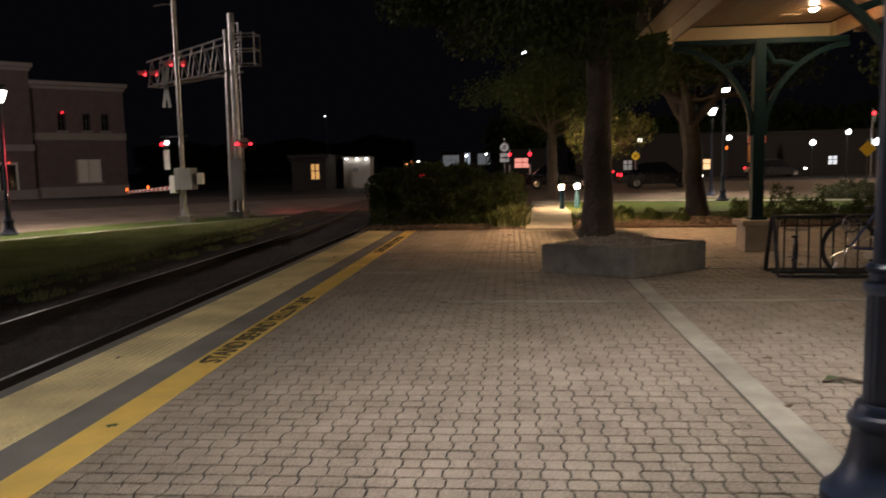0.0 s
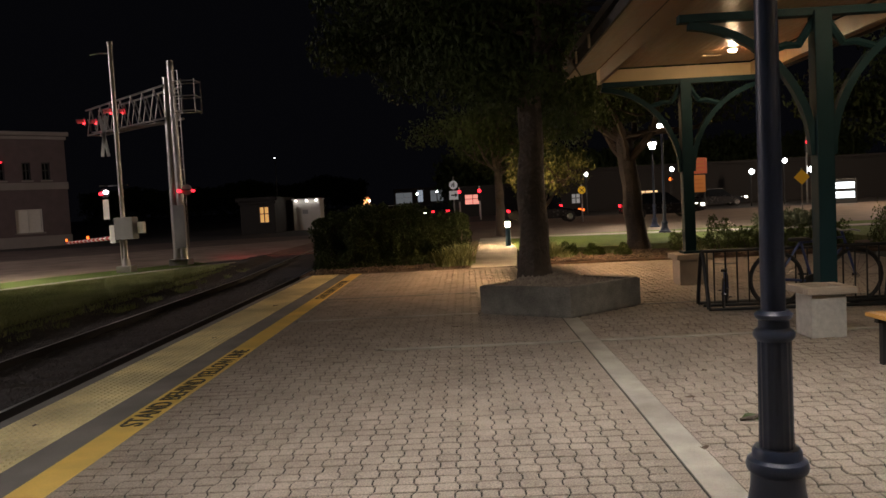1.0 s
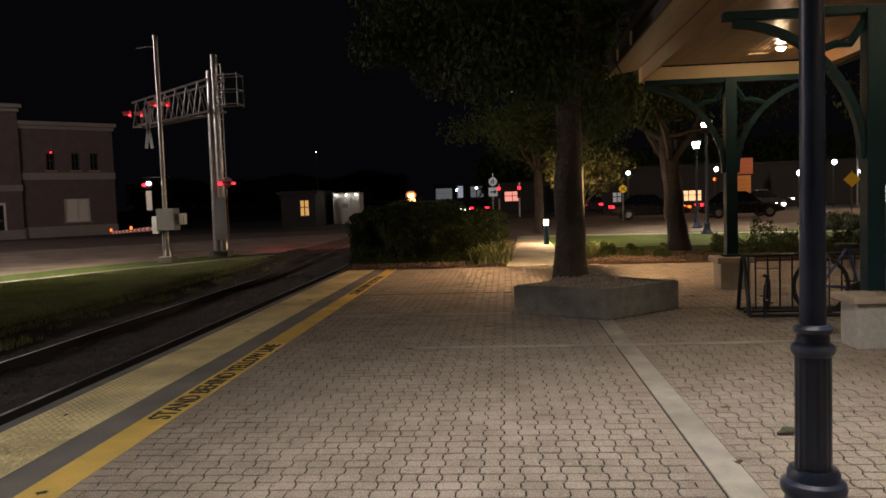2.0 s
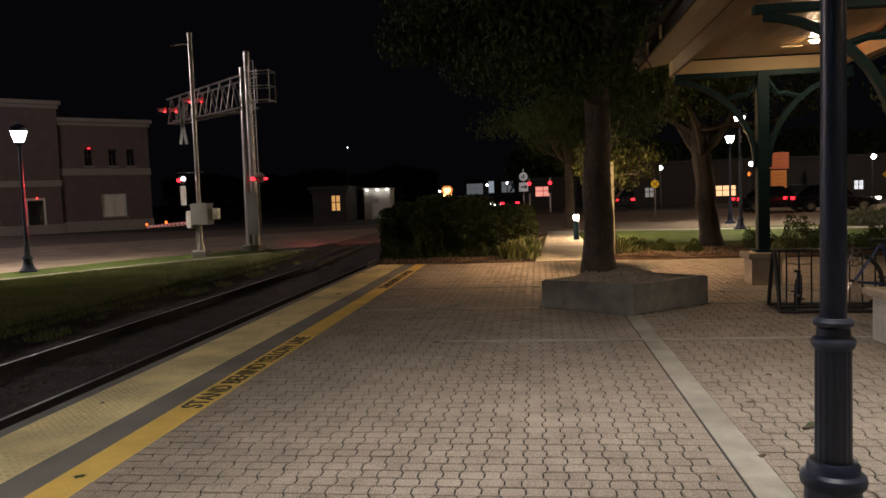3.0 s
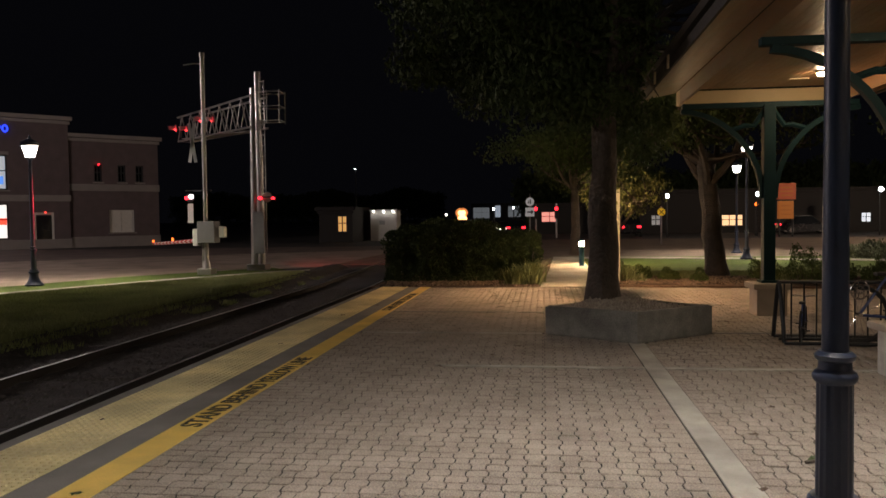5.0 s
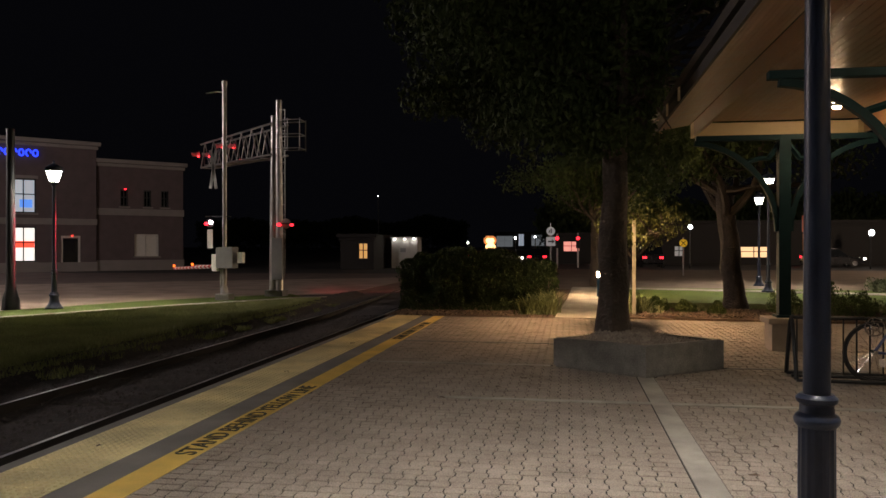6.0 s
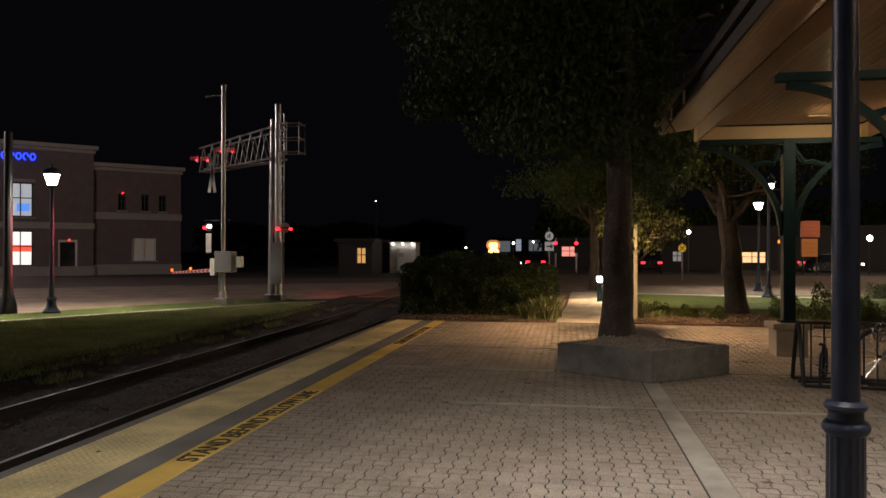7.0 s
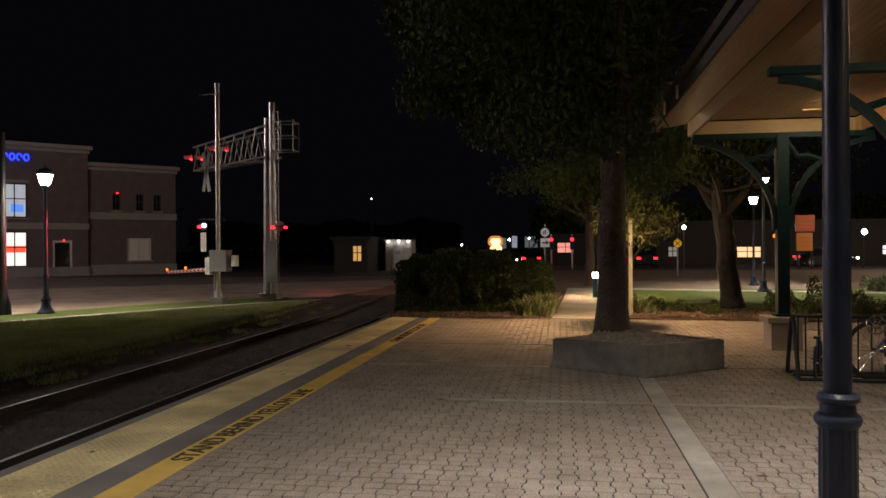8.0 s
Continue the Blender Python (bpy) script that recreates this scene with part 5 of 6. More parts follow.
def blue_sign():
    """Rounded blue glowing letter-like shapes on the parapet."""
    t = thing("shop_sign", (*front(-5.9, 0.12), 7.4), "blue glowing sign on the parapet of the brick building", "sign", rz=45)
    for i in range(7):
        bm = bm_new()
        x = i * 0.39
        add_tube(bm, [(x + 0.14 * math.cos(a * math.pi / 6), 0, 0.2 * math.sin(a * math.pi / 6)) for a in range(10 if i % 2 else 12)], 0.05, 5, i % 2 == 0)
        part("sign_shape", bm, "blue_sign", t)


blue_sign()
# red lamps on the fronts
bm = bm_new()
add_cyl(bm, (*front(1.84, -0.05), 5.4), (*front(1.84, -0.25), 5.4), 0.05, seg=10)
solid("exit_lamp", bm, "red_light", "small red lamp on the brick wall", "lamp")
bm = bm_new()
add_cyl(bm, (*front(-1.45, 0.12), 2.25), (*front(-1.45, 0.0), 2.25), 0.05, seg=10)
solid("door_lamp", bm, "red_dim", "tiny red lamp over the shop door", "lamp")

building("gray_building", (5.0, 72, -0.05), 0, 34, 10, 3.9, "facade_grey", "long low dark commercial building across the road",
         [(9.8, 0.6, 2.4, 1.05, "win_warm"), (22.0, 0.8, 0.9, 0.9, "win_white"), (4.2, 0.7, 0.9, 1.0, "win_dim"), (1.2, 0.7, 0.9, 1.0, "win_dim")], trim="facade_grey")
building("pale_building", (-39.5, 420, -0.05), 0, 31, 16, 9.6, "facade_pale", "pale far building with lit windows beyond the track",
         [(1.0, 1.5, 9.0, 6.0, "shed_dim"), (13, 2.0, 3.0, 6.5, "office_lit"), (20, 2.0, 7.0, 6.0, "shed_dim")], trim="facade_pale")
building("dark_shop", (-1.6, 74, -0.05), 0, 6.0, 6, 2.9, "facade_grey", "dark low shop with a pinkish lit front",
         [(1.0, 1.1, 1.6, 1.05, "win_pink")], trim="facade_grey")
# the lit patch of the gable wall is made as a glowing pane
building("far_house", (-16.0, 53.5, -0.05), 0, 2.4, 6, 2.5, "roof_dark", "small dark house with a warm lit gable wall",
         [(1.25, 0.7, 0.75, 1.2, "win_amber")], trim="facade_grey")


def far_bar(name, at, size, mat, label, category, base=None):
    bm = bm_new()
    add_box(bm, 0, 0, 0, *size, bevel=min(size) * 0.2)
    o = solid(name, bm, mat, label, category)
    o.location = at
    return o


def utility_cabinet():
    t = thing("utility_cabinet", (-12.0, 57.2, -0.05), "large pale railway equipment cabinet beside the tracks", "equipment cabinet")
    bm = bm_new()
    add_box(bm, 0, 0, 1.12, 1.95, 1.6, 2.2, bevel=0.03)
    part("body", bm, "facade_pale", t)
    bm = bm_new()
    add_box(bm, 0, -0.05, 2.26, 2.1, 1.8, 0.1, bevel=0.02)
    part("roof", bm, "galvanised", t)
    bm = bm_new()
    add_box(bm, -0.1, -0.815, 1.05, 0.95, 0.03, 1.85, bevel=0.01)
    d = part("door", bm, "facade_pale", t)
    bm = bm_new()
    add_box(bm, -0.1, -0.84, 1.35, 0.4, 0.02, 0.3)
    part("notice", bm, "grey_box", d, "small grey notice")
    bm = bm_new()
    for x in (-0.7, 0.05, 0.75):
        add_box(bm, x, -1.0, 2.16, 0.10, 0.08, 0.05)
    part("wall_lamp", bm, "cab_glow", t, "small lit lamps under the roof")


M["cab_glow"] = glow("cab_glow", (1.0, 0.95, 0.85), 45)
utility_cabinet()


def post_sign(name, at, h, plates, label, category, mat="galvanised"):
    """Flat sign plates on a post."""
    t = thing(name, at, label, category)
    bm = bm_new()
    add_cyl(bm, (0, 0.04, 0), (0, 0.04, h), 0.045, seg=8)
    part("post", bm, mat, t)
    for shape, z, s, pm in plates:
        bm = bm_new()
        if shape == "disc":
            add_cyl(bm, (0, -0.02, z), (0, 0.0, z), s, seg=24)
        elif shape == "diamond":
            add_box(bm, 0, 0, z, s, 0.02, s, ry=45)
        else:
            add_box(bm, 0, 0, z, s, 0.02, s * shape)
        part("plate", bm, pm, t)
    return t


# route marker with an arrow plate under it
rs = post_sign("route_sign", (-1.22, 50, -0.05), 3.1, [("disc", 2.58, 0.27, "sign_white_glow"), (1.0, 1.93, 0.56, "sign_white_glow")], "white round route marker and arrow plate on a post", "road sign")
bm = bm_new()
add_box(bm, -0.03, -0.02, 1.93, 0.27, 0.012, 0.08)
v = [bm.verts.new(p) for p in ((0.08, -0.026, 2.07), (0.24, -0.026, 1.93), (0.08, -0.026, 1.79), (0.08, -0.014, 2.07), (0.24, -0.014, 1.93), (0.08, -0.014, 1.79))]
bm.faces.new(v[:3])
bm.faces.new(v[3:])
for i in range(3):
    bm.faces.new((v[i], v[(i + 1) % 3], v[3 + (i + 1) % 3], v[3 + i]))
part("arrow", bm, "black_paint", rs, "black arrow")
bm = bm_new()
add_box(bm, 0.03, -0.03, 2.59, 0.06, 0.012, 0.28)
add_box(bm, -0.08, -0.03, 2.56, 0.05, 0.012, 0.2, ry=20)
part("mark", bm, "black_paint", rs, "black bars")

rr = post_sign("railway_sign", (6.12, 45, -0.05), 2.1, [("disc", 1.80, 0.215, "sign_yellow_glow")], "round yellow railway advance sign with a black cross", "road sign")
bm = bm_new()
for a in (45, -45):
    add_box(bm, 0, -0.028, 1.80, 0.04, 0.01, 0.36, ry=a)
part("cross", bm, "black_paint", rr, "black diagonal cross")
post_sign("pedestrian_sign", (16.3, 40, -0.05), 2.3, [("diamond", 1.85, 0.55, "sign_yellow_faint_glow")], "yellow diamond warning sign on a post", "road sign")


def pylon_sign():
    t = thing("pylon_sign", (16.6, 58, -0.05), "lit orange two-panel roadside pylon sign", "sign")
    bm = bm_new()
    for x in (-0.45, 0.45):
        add_cyl(bm, (x, 0.05, 0), (x, 0.05, 3.7), 0.06, seg=8)
    part("posts", bm, "dark_metal", t)
    for nm, x, z, w, h, m in (("upper_panel", 0.0, 3.2, 1.25, 1.15, "sign_red_glow"), ("lower_panel", -0.05, 1.9, 1.05, 1.25, "sign_amber_glow")):
        bm = bm_new()
        add_box(bm, x, 0, z, w, 0.2, h, bevel=0.03)
        p = part(nm, bm, m, t)
        for k in range(3):
            bm = bm_new()
            add_box(bm, x, -0.115, z - h * 0.25 + k * h * 0.24, w * (0.6 + 0.1 * (k % 2)), 0.012, 0.10)
            part("writing_bar", bm, "sign_orange", p)


def marquee():
    t = thing("marquee_sign", (25.5, 55, -0.05), "bright white illuminated letter board beside the road", "sign")
    bm = bm_new()
    add_box(bm, 0, 0.1, 0.85, 2.0, 0.3, 1.7, bevel=0.03)
    part("cabinet", bm, "dark_metal", t)
    for z in (1.25, 0.6):
        bm = bm_new()
        add_box(bm, 0, -0.07, z, 1.6, 0.03, 0.42)
        f = part("face", bm, "marquee", t, "glowing white face")
        bm = bm_new()
        add_box(bm, 0, -0.09, z, 1.3, 0.01, 0.06)
        part("writing_bar", bm, "black_paint", f)


pylon_sign()
marquee()


def far_light(at, r, mat, height, label, group="far lights", dx=0.0, thick=0.06):
    """A small street light head on a thin dark pole."""
    t = thing("road_light", (at[0], at[1], -0.05), label, "street light", group)
    bm = bm_new()
    add_tube(bm, [(dx, 0.2, 0), (dx, 0.2, at[2] + 0.05), (dx * 0.5, 0.1, at[2] + r + 0.1), (0, 0, at[2] + r + 0.05), (0, 0, at[2] + r * 0.5)], [thick, thick * 0.7, 0.03, 0.03, 0.03], 8)
    part("pole", bm, "dark_metal", t)
    bm = bm_new()
    add_lathe(bm, [(r * 0.3, -r), (r * 0.85, -r * 0.5), (r, 0), (r * 0.85, r * 0.5), (r * 0.3, r)], z=at[2], seg=12)
    part("lens", bm, mat, t, "glowing lens", smooth=True)


for x, y, z, r, m in ((8.77, 60, 3.06, 0.15, "far_white"), (23.69, 60, 3.3, 0.18, "far_white"), (15.23, 60, 3.1, 0.17, "far_white"), (21.2, 60, 2.6, 0.2, "far_white"), (25.7, 60, 2.55, 0.24, "far_white"),
                      (-19.91, 80, 6.92, 0.055, "far_white"), (15.38, 61, 2.37, 0.13, "amber_light")):
    far_light((x, y, z), r, m, z, "small glowing road light on a thin dark pole")


far_light((0.02, 45, 7.6), 0.16, "far_white", 7.6, "road light on a tall thin pole seen through leaves", dx=1.25)
far_light((-30.0, 16.0, 9.0), 0.26, "street_lens", 9, "tall road light standing along the road before the brick buildings", dx=-1.5, thick=0.1)
far_light((28.5, 45.0, 8.0), 0.26, "street_lens_warm", 9, "tall warm road light beyond the lawn", dx=1.5, thick=0.1)


def traffic_signal(at, on, label, h=2.9):
    t = thing("traffic_signal", at, label, "traffic light", "traffic signals")
    bm = bm_new()
    add_cyl(bm, (0, 0.15, 0), (0, 0.15, h), 0.07, seg=8)
    part("pole", bm, "galvanised", t)
    bm = bm_new()
    add_box(bm, 0, 0.02, h - 0.7, 0.3, 0.2, 0.95, bevel=0.03)
    part("housing", bm, "dark_metal", t)
    bm = bm_new()
    add_cyl(bm, (0, -0.12, h - 0.4), (0, -0.08, h - 0.4), 0.14, seg=12)
    part("lens", bm, on, t, "lit red lens")


traffic_signal((0.62, 61, -0.3), "red_light", "traffic signal showing red beyond the crossing")
traffic_signal((-0.95, 61, -0.3), "red_light", "traffic signal showing red on a pale pole beyond the crossing")
traffic_signal((25.37, 60, -0.05), "red_light", "traffic signal showing red high over the road", 5.0)
for x, y, z, r, m in ((-4.95, 72.5, 2.4, 0.11, "far_white"), (-3.1, 72, 2.5, 0.09, "far_white"), (-15.4, 66, 0.85, 0.12, "car_light"), (-14.8, 66, 0.85, 0.12, "car_light"), (-10.1, 78, 2.0, 0.1, "car_light")):
    far_light((x, y, z), r, m, z, "small far yard light on a thin pole")

# woods behind everything
def woods(name, x0, x1, y, h0, h1, n, seedv, label):
    r = random.Random(seedv)
    vs, fs = [], []
    for _ in range(n):
        x = r.uniform(x0, x1)
        top = h0 + (h1 - h0) * (0.5 + 0.5 * noise.noise(Vector((x * 0.08, seedv, 0))))
        z = top * math.sqrt(r.random())
        leaf_cloud(vs, fs, (x, y + r.uniform(-4, 4), z), (1.6, 1.6, 1.2), 14, 0.5, r)
    o = quad_mesh(name, vs, fs, "hedge_leaf")
    tagged(o, label, "trees", "", "stuff")


woods("far_woods", -120, -32.0, 240, 7, 12, 2600, 70, "dark distant trees along the railway line")
woods("far_woods", -4, 60, 120, 6, 11, 1500, 71, "dark distant trees behind the shops")


# ---- vehicles ----
def car(name, at, rz, paint, label, lights_front="car_light", suv=False):
    """A car facing +x: lofted body, glass house, wheels, lamps."""
    t = thing(name, at, label, "car", "cars on the road", rz=rz)
    h = 1.0 if suv else 0.86
    bm = bm_new()
    prof = [(-2.2, 0.35, 0.62), (-2.15, 0.3, h), (-1.2, 0.25, h + 0.05), (0.7, 0.25, h + 0.02), (1.7, 0.28, h - 0.12), (2.2, 0.34, 0.62)]
    prev = None
    for x, z0, z1 in prof:
        wd = 0.88 if abs(x) < 2 else 0.74
        ring = [bm.verts.new(p) for p in ((x, -wd, z0), (x, wd, z0), (x, wd, z1 - 0.1), (x, wd - 0.1, z1), (x, -wd + 0.1, z1), (x, -wd, z1 - 0.1))]
        if prev:
            for i in range(6):
                bm.faces.new((prev[i], prev[(i + 1) % 6], ring[(i + 1) % 6], ring[i]))
        else:
            bm.faces.new(ring)
        prev = ring
    bm.faces.new(list(reversed(prev)))
    part("body", bm, paint, t, smooth=True)
    top = 1.75 if suv else 1.42
    bm = bm_new()
    lo = [bm.verts.new(p) for p in ((-2.0 if suv else -1.55, -0.76, h), (0.95, -0.76, h), (0.95, 0.76, h), (-2.0 if suv else -1.55, 0.76, h))]
    hi = [bm.verts.new(p) for p in ((-1.8 if suv else -0.9, -0.62, top), (0.25, -0.62, top), (0.25, 0.62, top), (-1.8 if suv else -0.9, 0.62, top))]
    for i in range(4):
        j = (i + 1) % 4
        bm.faces.new((lo[i], lo[j], hi[j], hi[i]))
    bm.faces.new(hi)
    part("cabin_glass", bm, "glass", t)
    bm = bm_new()
    add_box(bm, -0.78 if suv else -0.33, 0, top + 0.012, 2.0 if suv else 1.1, 1.22, 0.05, bevel=0.02)
    part("roof", bm, paint, t)
    for x in (-1.35, 1.35):
        for y in (-0.8, 0.8):
            bm = bm_new()
            add_cyl(bm, (x, y - 0.1, 0.32), (x, y + 0.1, 0.32), 0.32, seg=18)
            w = part("wheel", bm, "rubber", t)
            bm = bm_new()
            add_cyl(bm, (x, y - 0.108, 0.32), (x, y + 0.108, 0.32), 0.19, seg=12)
            part("rim", bm, "chrome", w)
    for y in (-0.62, 0.62):
        bm = bm_new()
        add_box(bm, 2.16, y, 0.66, 0.14, 0.26, 0.13, bevel=0.02)
        part("headlight", bm, lights_front, t)
        bm = bm_new()
        add_box(bm, -2.17, y, 0.78, 0.1, 0.3, 0.15, bevel=0.02)
        part("tail_light", bm, "red_light", t, "lit red tail light")
    return t


moving_car = car("car", (7.5, 45, -0.05), 8, "car_dark", "dark saloon car driving along the road with lights on")
second_car = car("car", (3.0, 47, -0.05), 6, "car_dark", "dark car following along the road", "amber_light")
car("car", (6.2, 63, -0.05), 90, "car_dark", "black sport utility car waiting with red tail lights", suv=True)
car("car", (-2.6, 66, -0.05), 90, "car_dark", "dark car waiting with red tail lights beyond the crossing")
car("car", (20.5, 66, -0.05), 0, "car_dark", "dark car parked before the low building")
car("car", (-6.2, 66, -0.05), 20, "car_silver", "white car parked by the pale building", "car_light")


def locomotive():
    """A diesel locomotive, nose towards -y; headlight, nose and ditch lights widened to stand for glare."""
    t = thing("locomotive", (-40, 340, -0.05), "dark diesel locomotive approaching with bright warm headlights", "locomotive")
    bm = bm_new()
    add_box(bm, 0, 9.5, 1.25, 3.0, 19, 0.35, bevel=0.05)
    part("frame_deck", bm, "loco_paint", t)
    bm = bm_new()
    add_box(bm, 0, 3.4, 3.0, 2.9, 2.8, 3.1, bevel=0.15)
    part("cab", bm, "loco_paint", t)
    bm = bm_new()
    add_box(bm, 0, 1.1, 2.25, 1.9, 1.8, 1.7, bevel=0.15)
    part("nose", bm, "loco_paint", t)
    bm = bm_new()
    add_box(bm, 0, 12, 2.8, 1.9, 13.5, 2.7, bevel=0.1)
    part("hood", bm, "loco_paint", t)
    bm = bm_new()
    add_box(bm, 0, -0.1, 0.75, 2.8, 0.25, 0.8, bevel=0.05)
    part("pilot", bm, "loco_paint", t)
    for y in (3.5, 15.0):
        bm = bm_new()
        add_box(bm, 0, y, 0.75, 2.4, 3.6, 0.6, bevel=0.05)
        b = part("bogie", bm, "dark_metal", t)
        for k in (-1.2, 0, 1.2):
            bm = bm_new()
            add_cyl(bm, (-0.85, y + k, 0.5), (0.85, y + k, 0.5), 0.5, seg=18)
            part("wheelset", bm, "rail_rust", b)
    for x in (-0.75, 0.75):
        bm = bm_new()
        add_box(bm, x, 1.96, 3.75, 0.9, 0.06, 0.5)
        part("windscreen", bm, "glass", t)
    for x, z in ((-0.65, 4.0), (0.65, 4.0)):
        bm = bm_new()
        add_cyl(bm, (x, 1.85, z), (x, 1.6, z), 1.0, seg=20)
        h = part("headlight", bm, "head_light", t, "bright warm headlight")
        # a glowing orange ring added round each headlight as its glare
        bm = bm_new()
        add_lathe(bm, [(1.05, 0.0), (1.9, -0.16), (1.9, -0.2), (1.0, -0.2)], seg=24)
        bmesh.ops.transform(bm, matrix=pose(x, 1.62, z, 90), verts=bm.verts)
        part("glare_ring", bm, "glare_ring", h, "orange glowing ring standing for the lamp's glare", smooth=True)
    bm = bm_new()
    add_cyl(bm, (0, 0.3, 2.75), (0, 0.12, 2.75), 1.2, seg=20)
    part("nose_light", bm, "head_light", t, "bright warm nose light")
    for x in (-1.0, 1.0):
        bm = bm_new()
        add_cyl(bm, (x, 0.15, 1.6), (x, -0.05, 1.6), 0.95, seg=20)
        part("ditch_light", bm, "head_light", t, "bright warm ditch light")
    return t


loco = locomotive()


# ---- writing on the yellow line ----
def writing(y, text):
    c = bpy.data.curves.new("writing", "FONT")
    c.body, c.size, c.extrude, c.align_x = text, 0.235, 0.002, "LEFT"
    c.offset = 0.002
    tmp = new("writing", c)
    dg = bpy.context.evaluated_depsgraph_get()
    me = bpy.data.meshes.new_from_object(tmp.evaluated_get(dg))
    bpy.data.objects.remove(tmp)
    me.materials.clear()
    me.materials.append(M["black_paint"])
    o = new("platform_writing", me)
    w = max(v.co.x for v in me.vertices)
    o.matrix_basis = pose(-2.925, y, 0.0045, 0, 0, 90) @ Matrix.Diagonal((2.85 / w, 1.0, 1, 1))
    return tagged(o, "black stencilled safety words on the yellow line", "lettering", "", "structure")


writing(6.5, "STAND BEHIND YELLOW LINE")
writing(13.75, "STAND BEHIND YELLOW LINE")


# ---- fallen leaves and litter ----
def fallen_leaf(x, y, z, s, mat="dry_leaf"):
    r = random.Random(int(x * 971 + y * 131))
    bm = bm_new()
    k = 9
    vs = []
    for i in range(k):
        a = 2 * math.pi * i / k
        rr = s * (0.55 + 0.45 * (i % 2)) * r.uniform(0.75, 1.15)
        vs.append(bm.verts.new((rr * math.cos(a), rr * 0.7 * math.sin(a), s * 0.25 * r.random())))
    c = bm.verts.new((0, 0, s * 0.12))
    for i in range(k):
        bm.faces.new((vs[i], vs[(i + 1) % k], c))
    o = solid("fallen_leaf", bm, mat, "dry curled brown leaf lying on the ground", "leaf", "fallen leaves")
    o.matrix_basis = pose(x, y, z, 0, 0, r.uniform(0, 360))


for x, y, s in ((0.81, 5.50, 0.05), (-1.446, 8.9, 0.06), (1.05, 6.6, 0.05), (-1.55, 11.6, 0.05), (-1.75, 11.9, 0.04), (-1.1, 14.2, 0.07), (-1.9, 15.0, 0.05), (2.2, 8.0, 0.05), (1.4, 7.4, 0.05), (0.2, 14.6, 0.05), (2.1, 12.4, 0.06), (2.6, 14.5, 0.06), (1.7, 15.2, 0.05), (2.9, 15.8, 0.06), (-0.8, 16.6, 0.05), (-2.3, 13.0, 0.05), (1.2, 9.7, 0.05), (1.9, 9.6, 0.05), (-2.2, 9.6, 0.04), (-0.6, 7.7, 0.03), (-3.3, 14.4, 0.05), (-3.55, 13.0, 0.06), (-3.6, 10.2, 0.05), (-3.75, 6.6, 0.05), (1.5, 13.2, 0.05)):
    fallen_leaf(x, y, 0.012, s)
lr = random.Random(17)
for _ in range(46):
    x, y = lr.uniform(-2.7, 3.8), 9.5 + 8.2 * lr.random()
    if abs(x - 0.71) / 1.15 + abs(y - 11.3) / 1.0 > 1:
        fallen_leaf(x, y, 0.010, lr.uniform(0.03, 0.065))
fallen_leaf(-2.99, 5.09, 0.006, 0.06, "hedge_leaf")
fallen_leaf(1.28, 6.05, 0.012, 0.09, "hedge_leaf")
bm = bm_new()
add_tube(bm, [(1.2, 6.0, 0.015), (1.32, 6.02, 0.03), (1.44, 5.98, 0.015)], 0.012, 5)
solid("twig", bm, "bark", "short broken twig lying on the pavers", "twig")


# ---- pavers ----
def paver_mesh(wide, hw, hn, h):
    """One stone of the zigzag bond: wide ones lose their corners, slim ones flare at theirs."""
    g, gy = 0.0050, 0.0064
    mid, c = (hw + hn) / 2 - g, 0.017
    m = (hw if wide else hn) - g
    hh = h / 2 - gy
    out = [(-mid, -hh), (mid, -hh), (m, -hh + c), (m, hh - c), (mid, hh), (-mid, hh), (-m, hh - c), (-m, -hh + c)]
    k = len(out)
    vs = [(x, y, -0.04) for x, y in out] + [(x, y, 0.0) for x, y in out] + [(x - math.copysign(0.0035, x), y - math.copysign(0.003, y), 0.0025) for x, y in out]
    fs = []
    for lv in (0, k):
        for i in range(k):
            j = (i + 1) % k
            fs.append((lv + i, lv + j, lv + k + j, lv + k + i))
    fs.append(tuple(range(2 * k, 3 * k)))
    return vs, fs


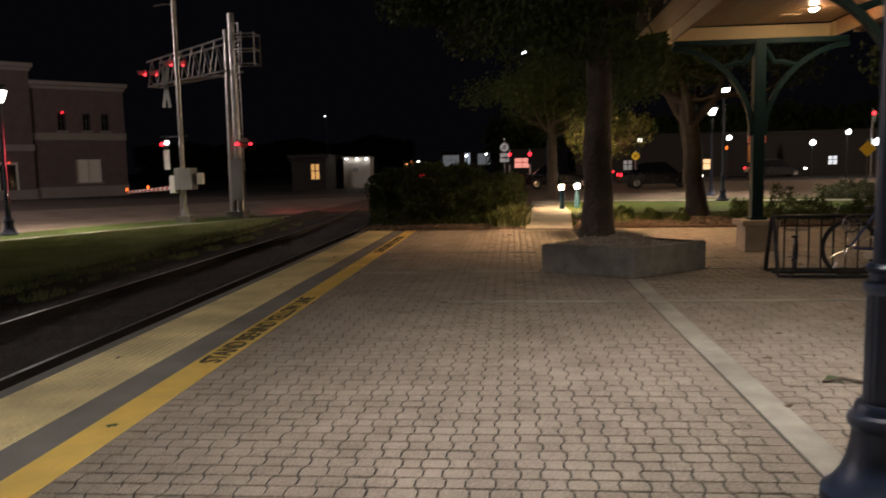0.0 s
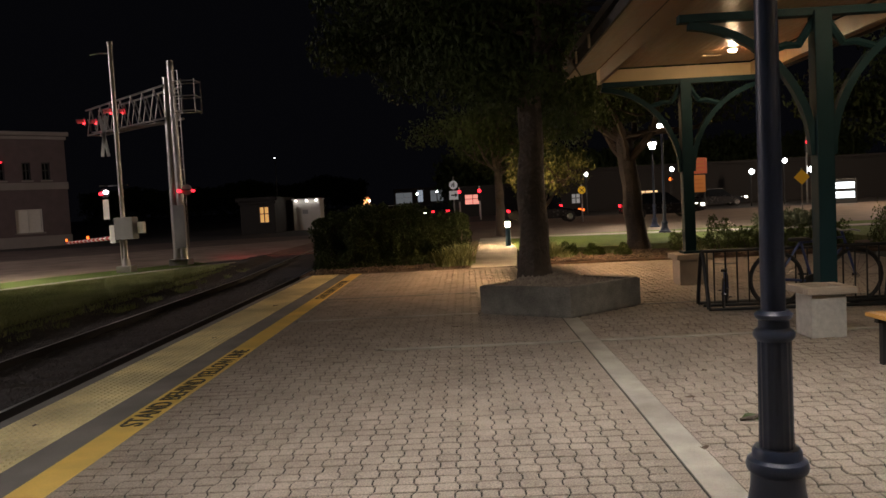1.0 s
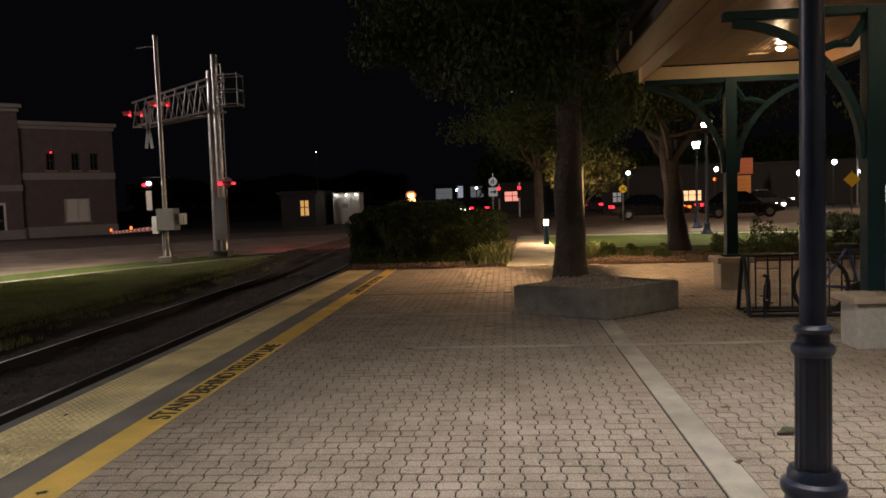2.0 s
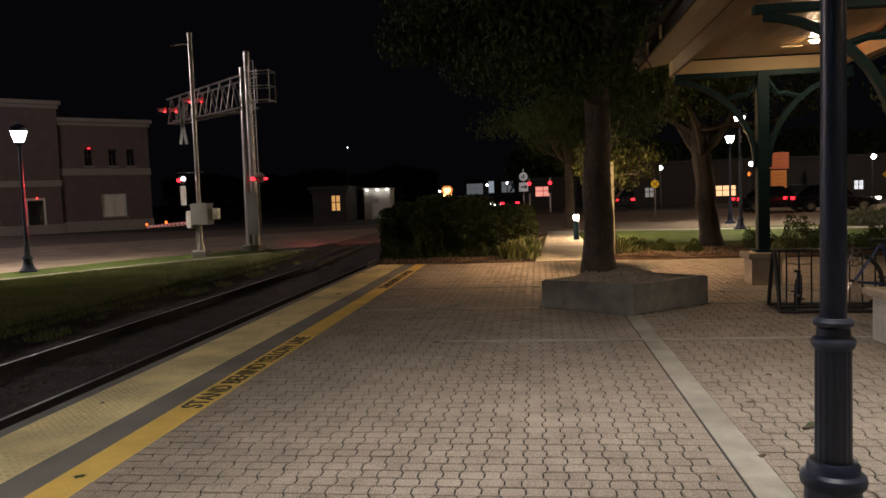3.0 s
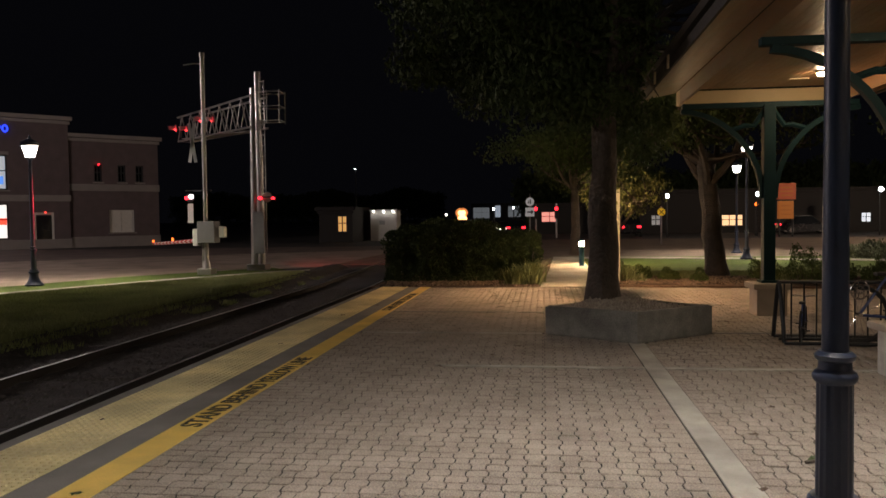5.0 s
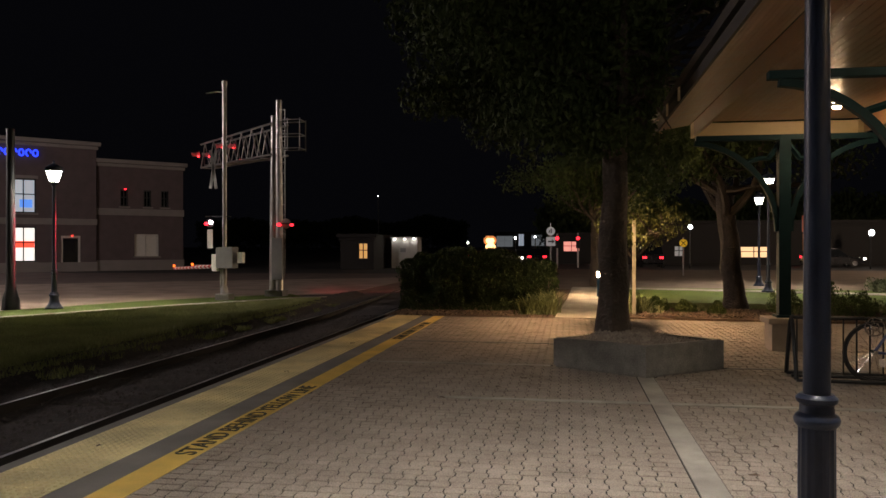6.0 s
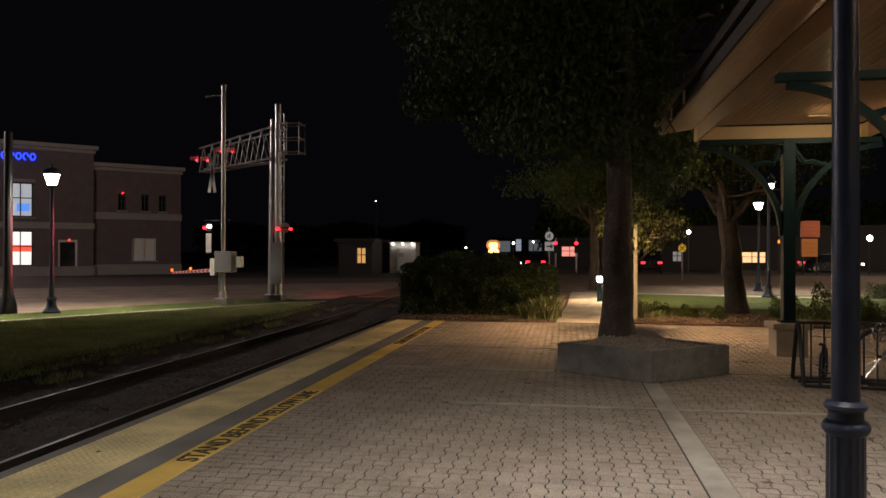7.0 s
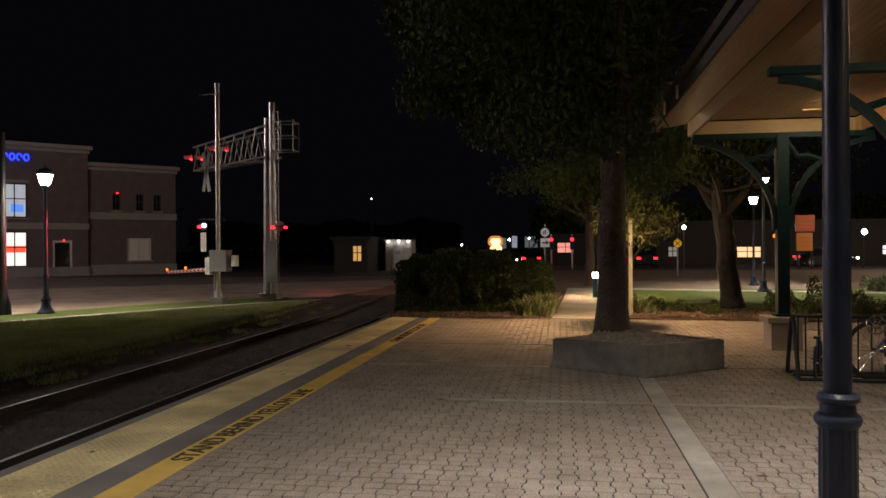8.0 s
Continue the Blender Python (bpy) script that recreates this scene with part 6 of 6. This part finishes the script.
def pavers():
    px, py = 0.1133, 0.1148
    wide = paver_mesh(True, 0.0685, 0.0448, py)
    slim = paver_mesh(False, 0.0685, 0.0448, py)
    root = new("paver_field")
    tagged(root, "interlocking tan concrete pavers with dark joints", "pavers", "", "structure")
    r = random.Random(5)
    me_w, me_s = (bpy.data.meshes.new("paver") for _ in range(2))
    for me, (v, f) in ((me_w, wide), (me_s, slim)):
        me.from_pydata(v, [], f)
        me.materials.append(M["paver_piece"])
    vs, fs = [], []
    near = 0
    def blocked(x, y):
        if 0.60 < x < 0.86 and y < 10.55:
            return True
        if y > 18.02 - max(0, x - 0.6) * 0.077:
            return True
        if 8.94 < y < 9.05 and x > -1.54:
            return True
        if x < -0.4 and (11.24 < y < 11.33 or 13.54 < y < 13.61):
            return True
        if x > 1.8 and 11.35 < y < 11.44:
            return True
        # under the planter
        return abs(x - 0.71) / 1.0 + abs(y - 11.3) / 0.86 < 0.95
    for fld, (x0, x1) in enumerate(((-2.8167, 0.50), (0.912, 7.5))):
        nx = int((x1 - x0) / px) + 1
        for i in range(nx):
            for j in range(int((18.1 + 3.76) / py)):
                x, y = x0 + i * px, -3.7586 + j * py
                if blocked(x, y):
                    continue
                big = (i + j) % 2 == 0
                z, rx, ry = r.gauss(0, 0.0013), r.gauss(0, 0.008), r.gauss(0, 0.008)
                if -1.25 < x < 0.6 and 3.9 < y < 5.95 and near < 300:
                    o = bpy.data.objects.new("paver", me_w if big else me_s)
                    scene.collection.objects.link(o)
                    o.parent = root
                    o.location, o.rotation_euler = (x, y, z), (rx, ry, r.gauss(0, 0.008))
                    near += 1
                    continue
                v, f = wide if big else slim
                k = len(vs)
                jx, jy = x + r.gauss(0, 0.0009), y + r.gauss(0, 0.0009)
                vs += [(jx + a, jy + b, z + c + a * ry - b * rx) for a, b, c in v]
                fs += [tuple(k + q for q in face) for face in f]
    o = quad_mesh("paver_rest", vs, fs, "paver")
    o.parent = root
    tagged(o, kind="stuff")


pavers()


def motions():
    def tx(y):
        return -5.46 - 0.00046 * (y - 70) ** 2
    rows = []
    for t, y in ((0, 395), (1.0, 380), (2.0, 363), (3.0, 345), (4.0, 333), (5.0, 318), (6.0, 300), (7.0, 280), (8.0, 257)):
        rows.append((t, pose(tx(y), y, -0.05, 0, 0, math.degrees(math.atan(0.00092 * (y - 70))))))
    walk(loco, rows)
    walk(moving_car, [(t, pose(x, 45, -0.05, 0, 0, 0)) for t, x in ((0, 7.4), (0.8, 10.0), (1.6, 11.8), (2.8, 14.5), (3.2, 16.4), (3.6, 18.6), (5, 28), (8, 50))])
    walk(second_car, [(t, pose(x, 47, -0.05, 0, 0, 0)) for t, x in ((0, 2.0), (1.0, 4.2), (1.6, 6.2), (2.8, 12.0), (4.0, 19.0), (6, 32), (8, 48))])


motions()
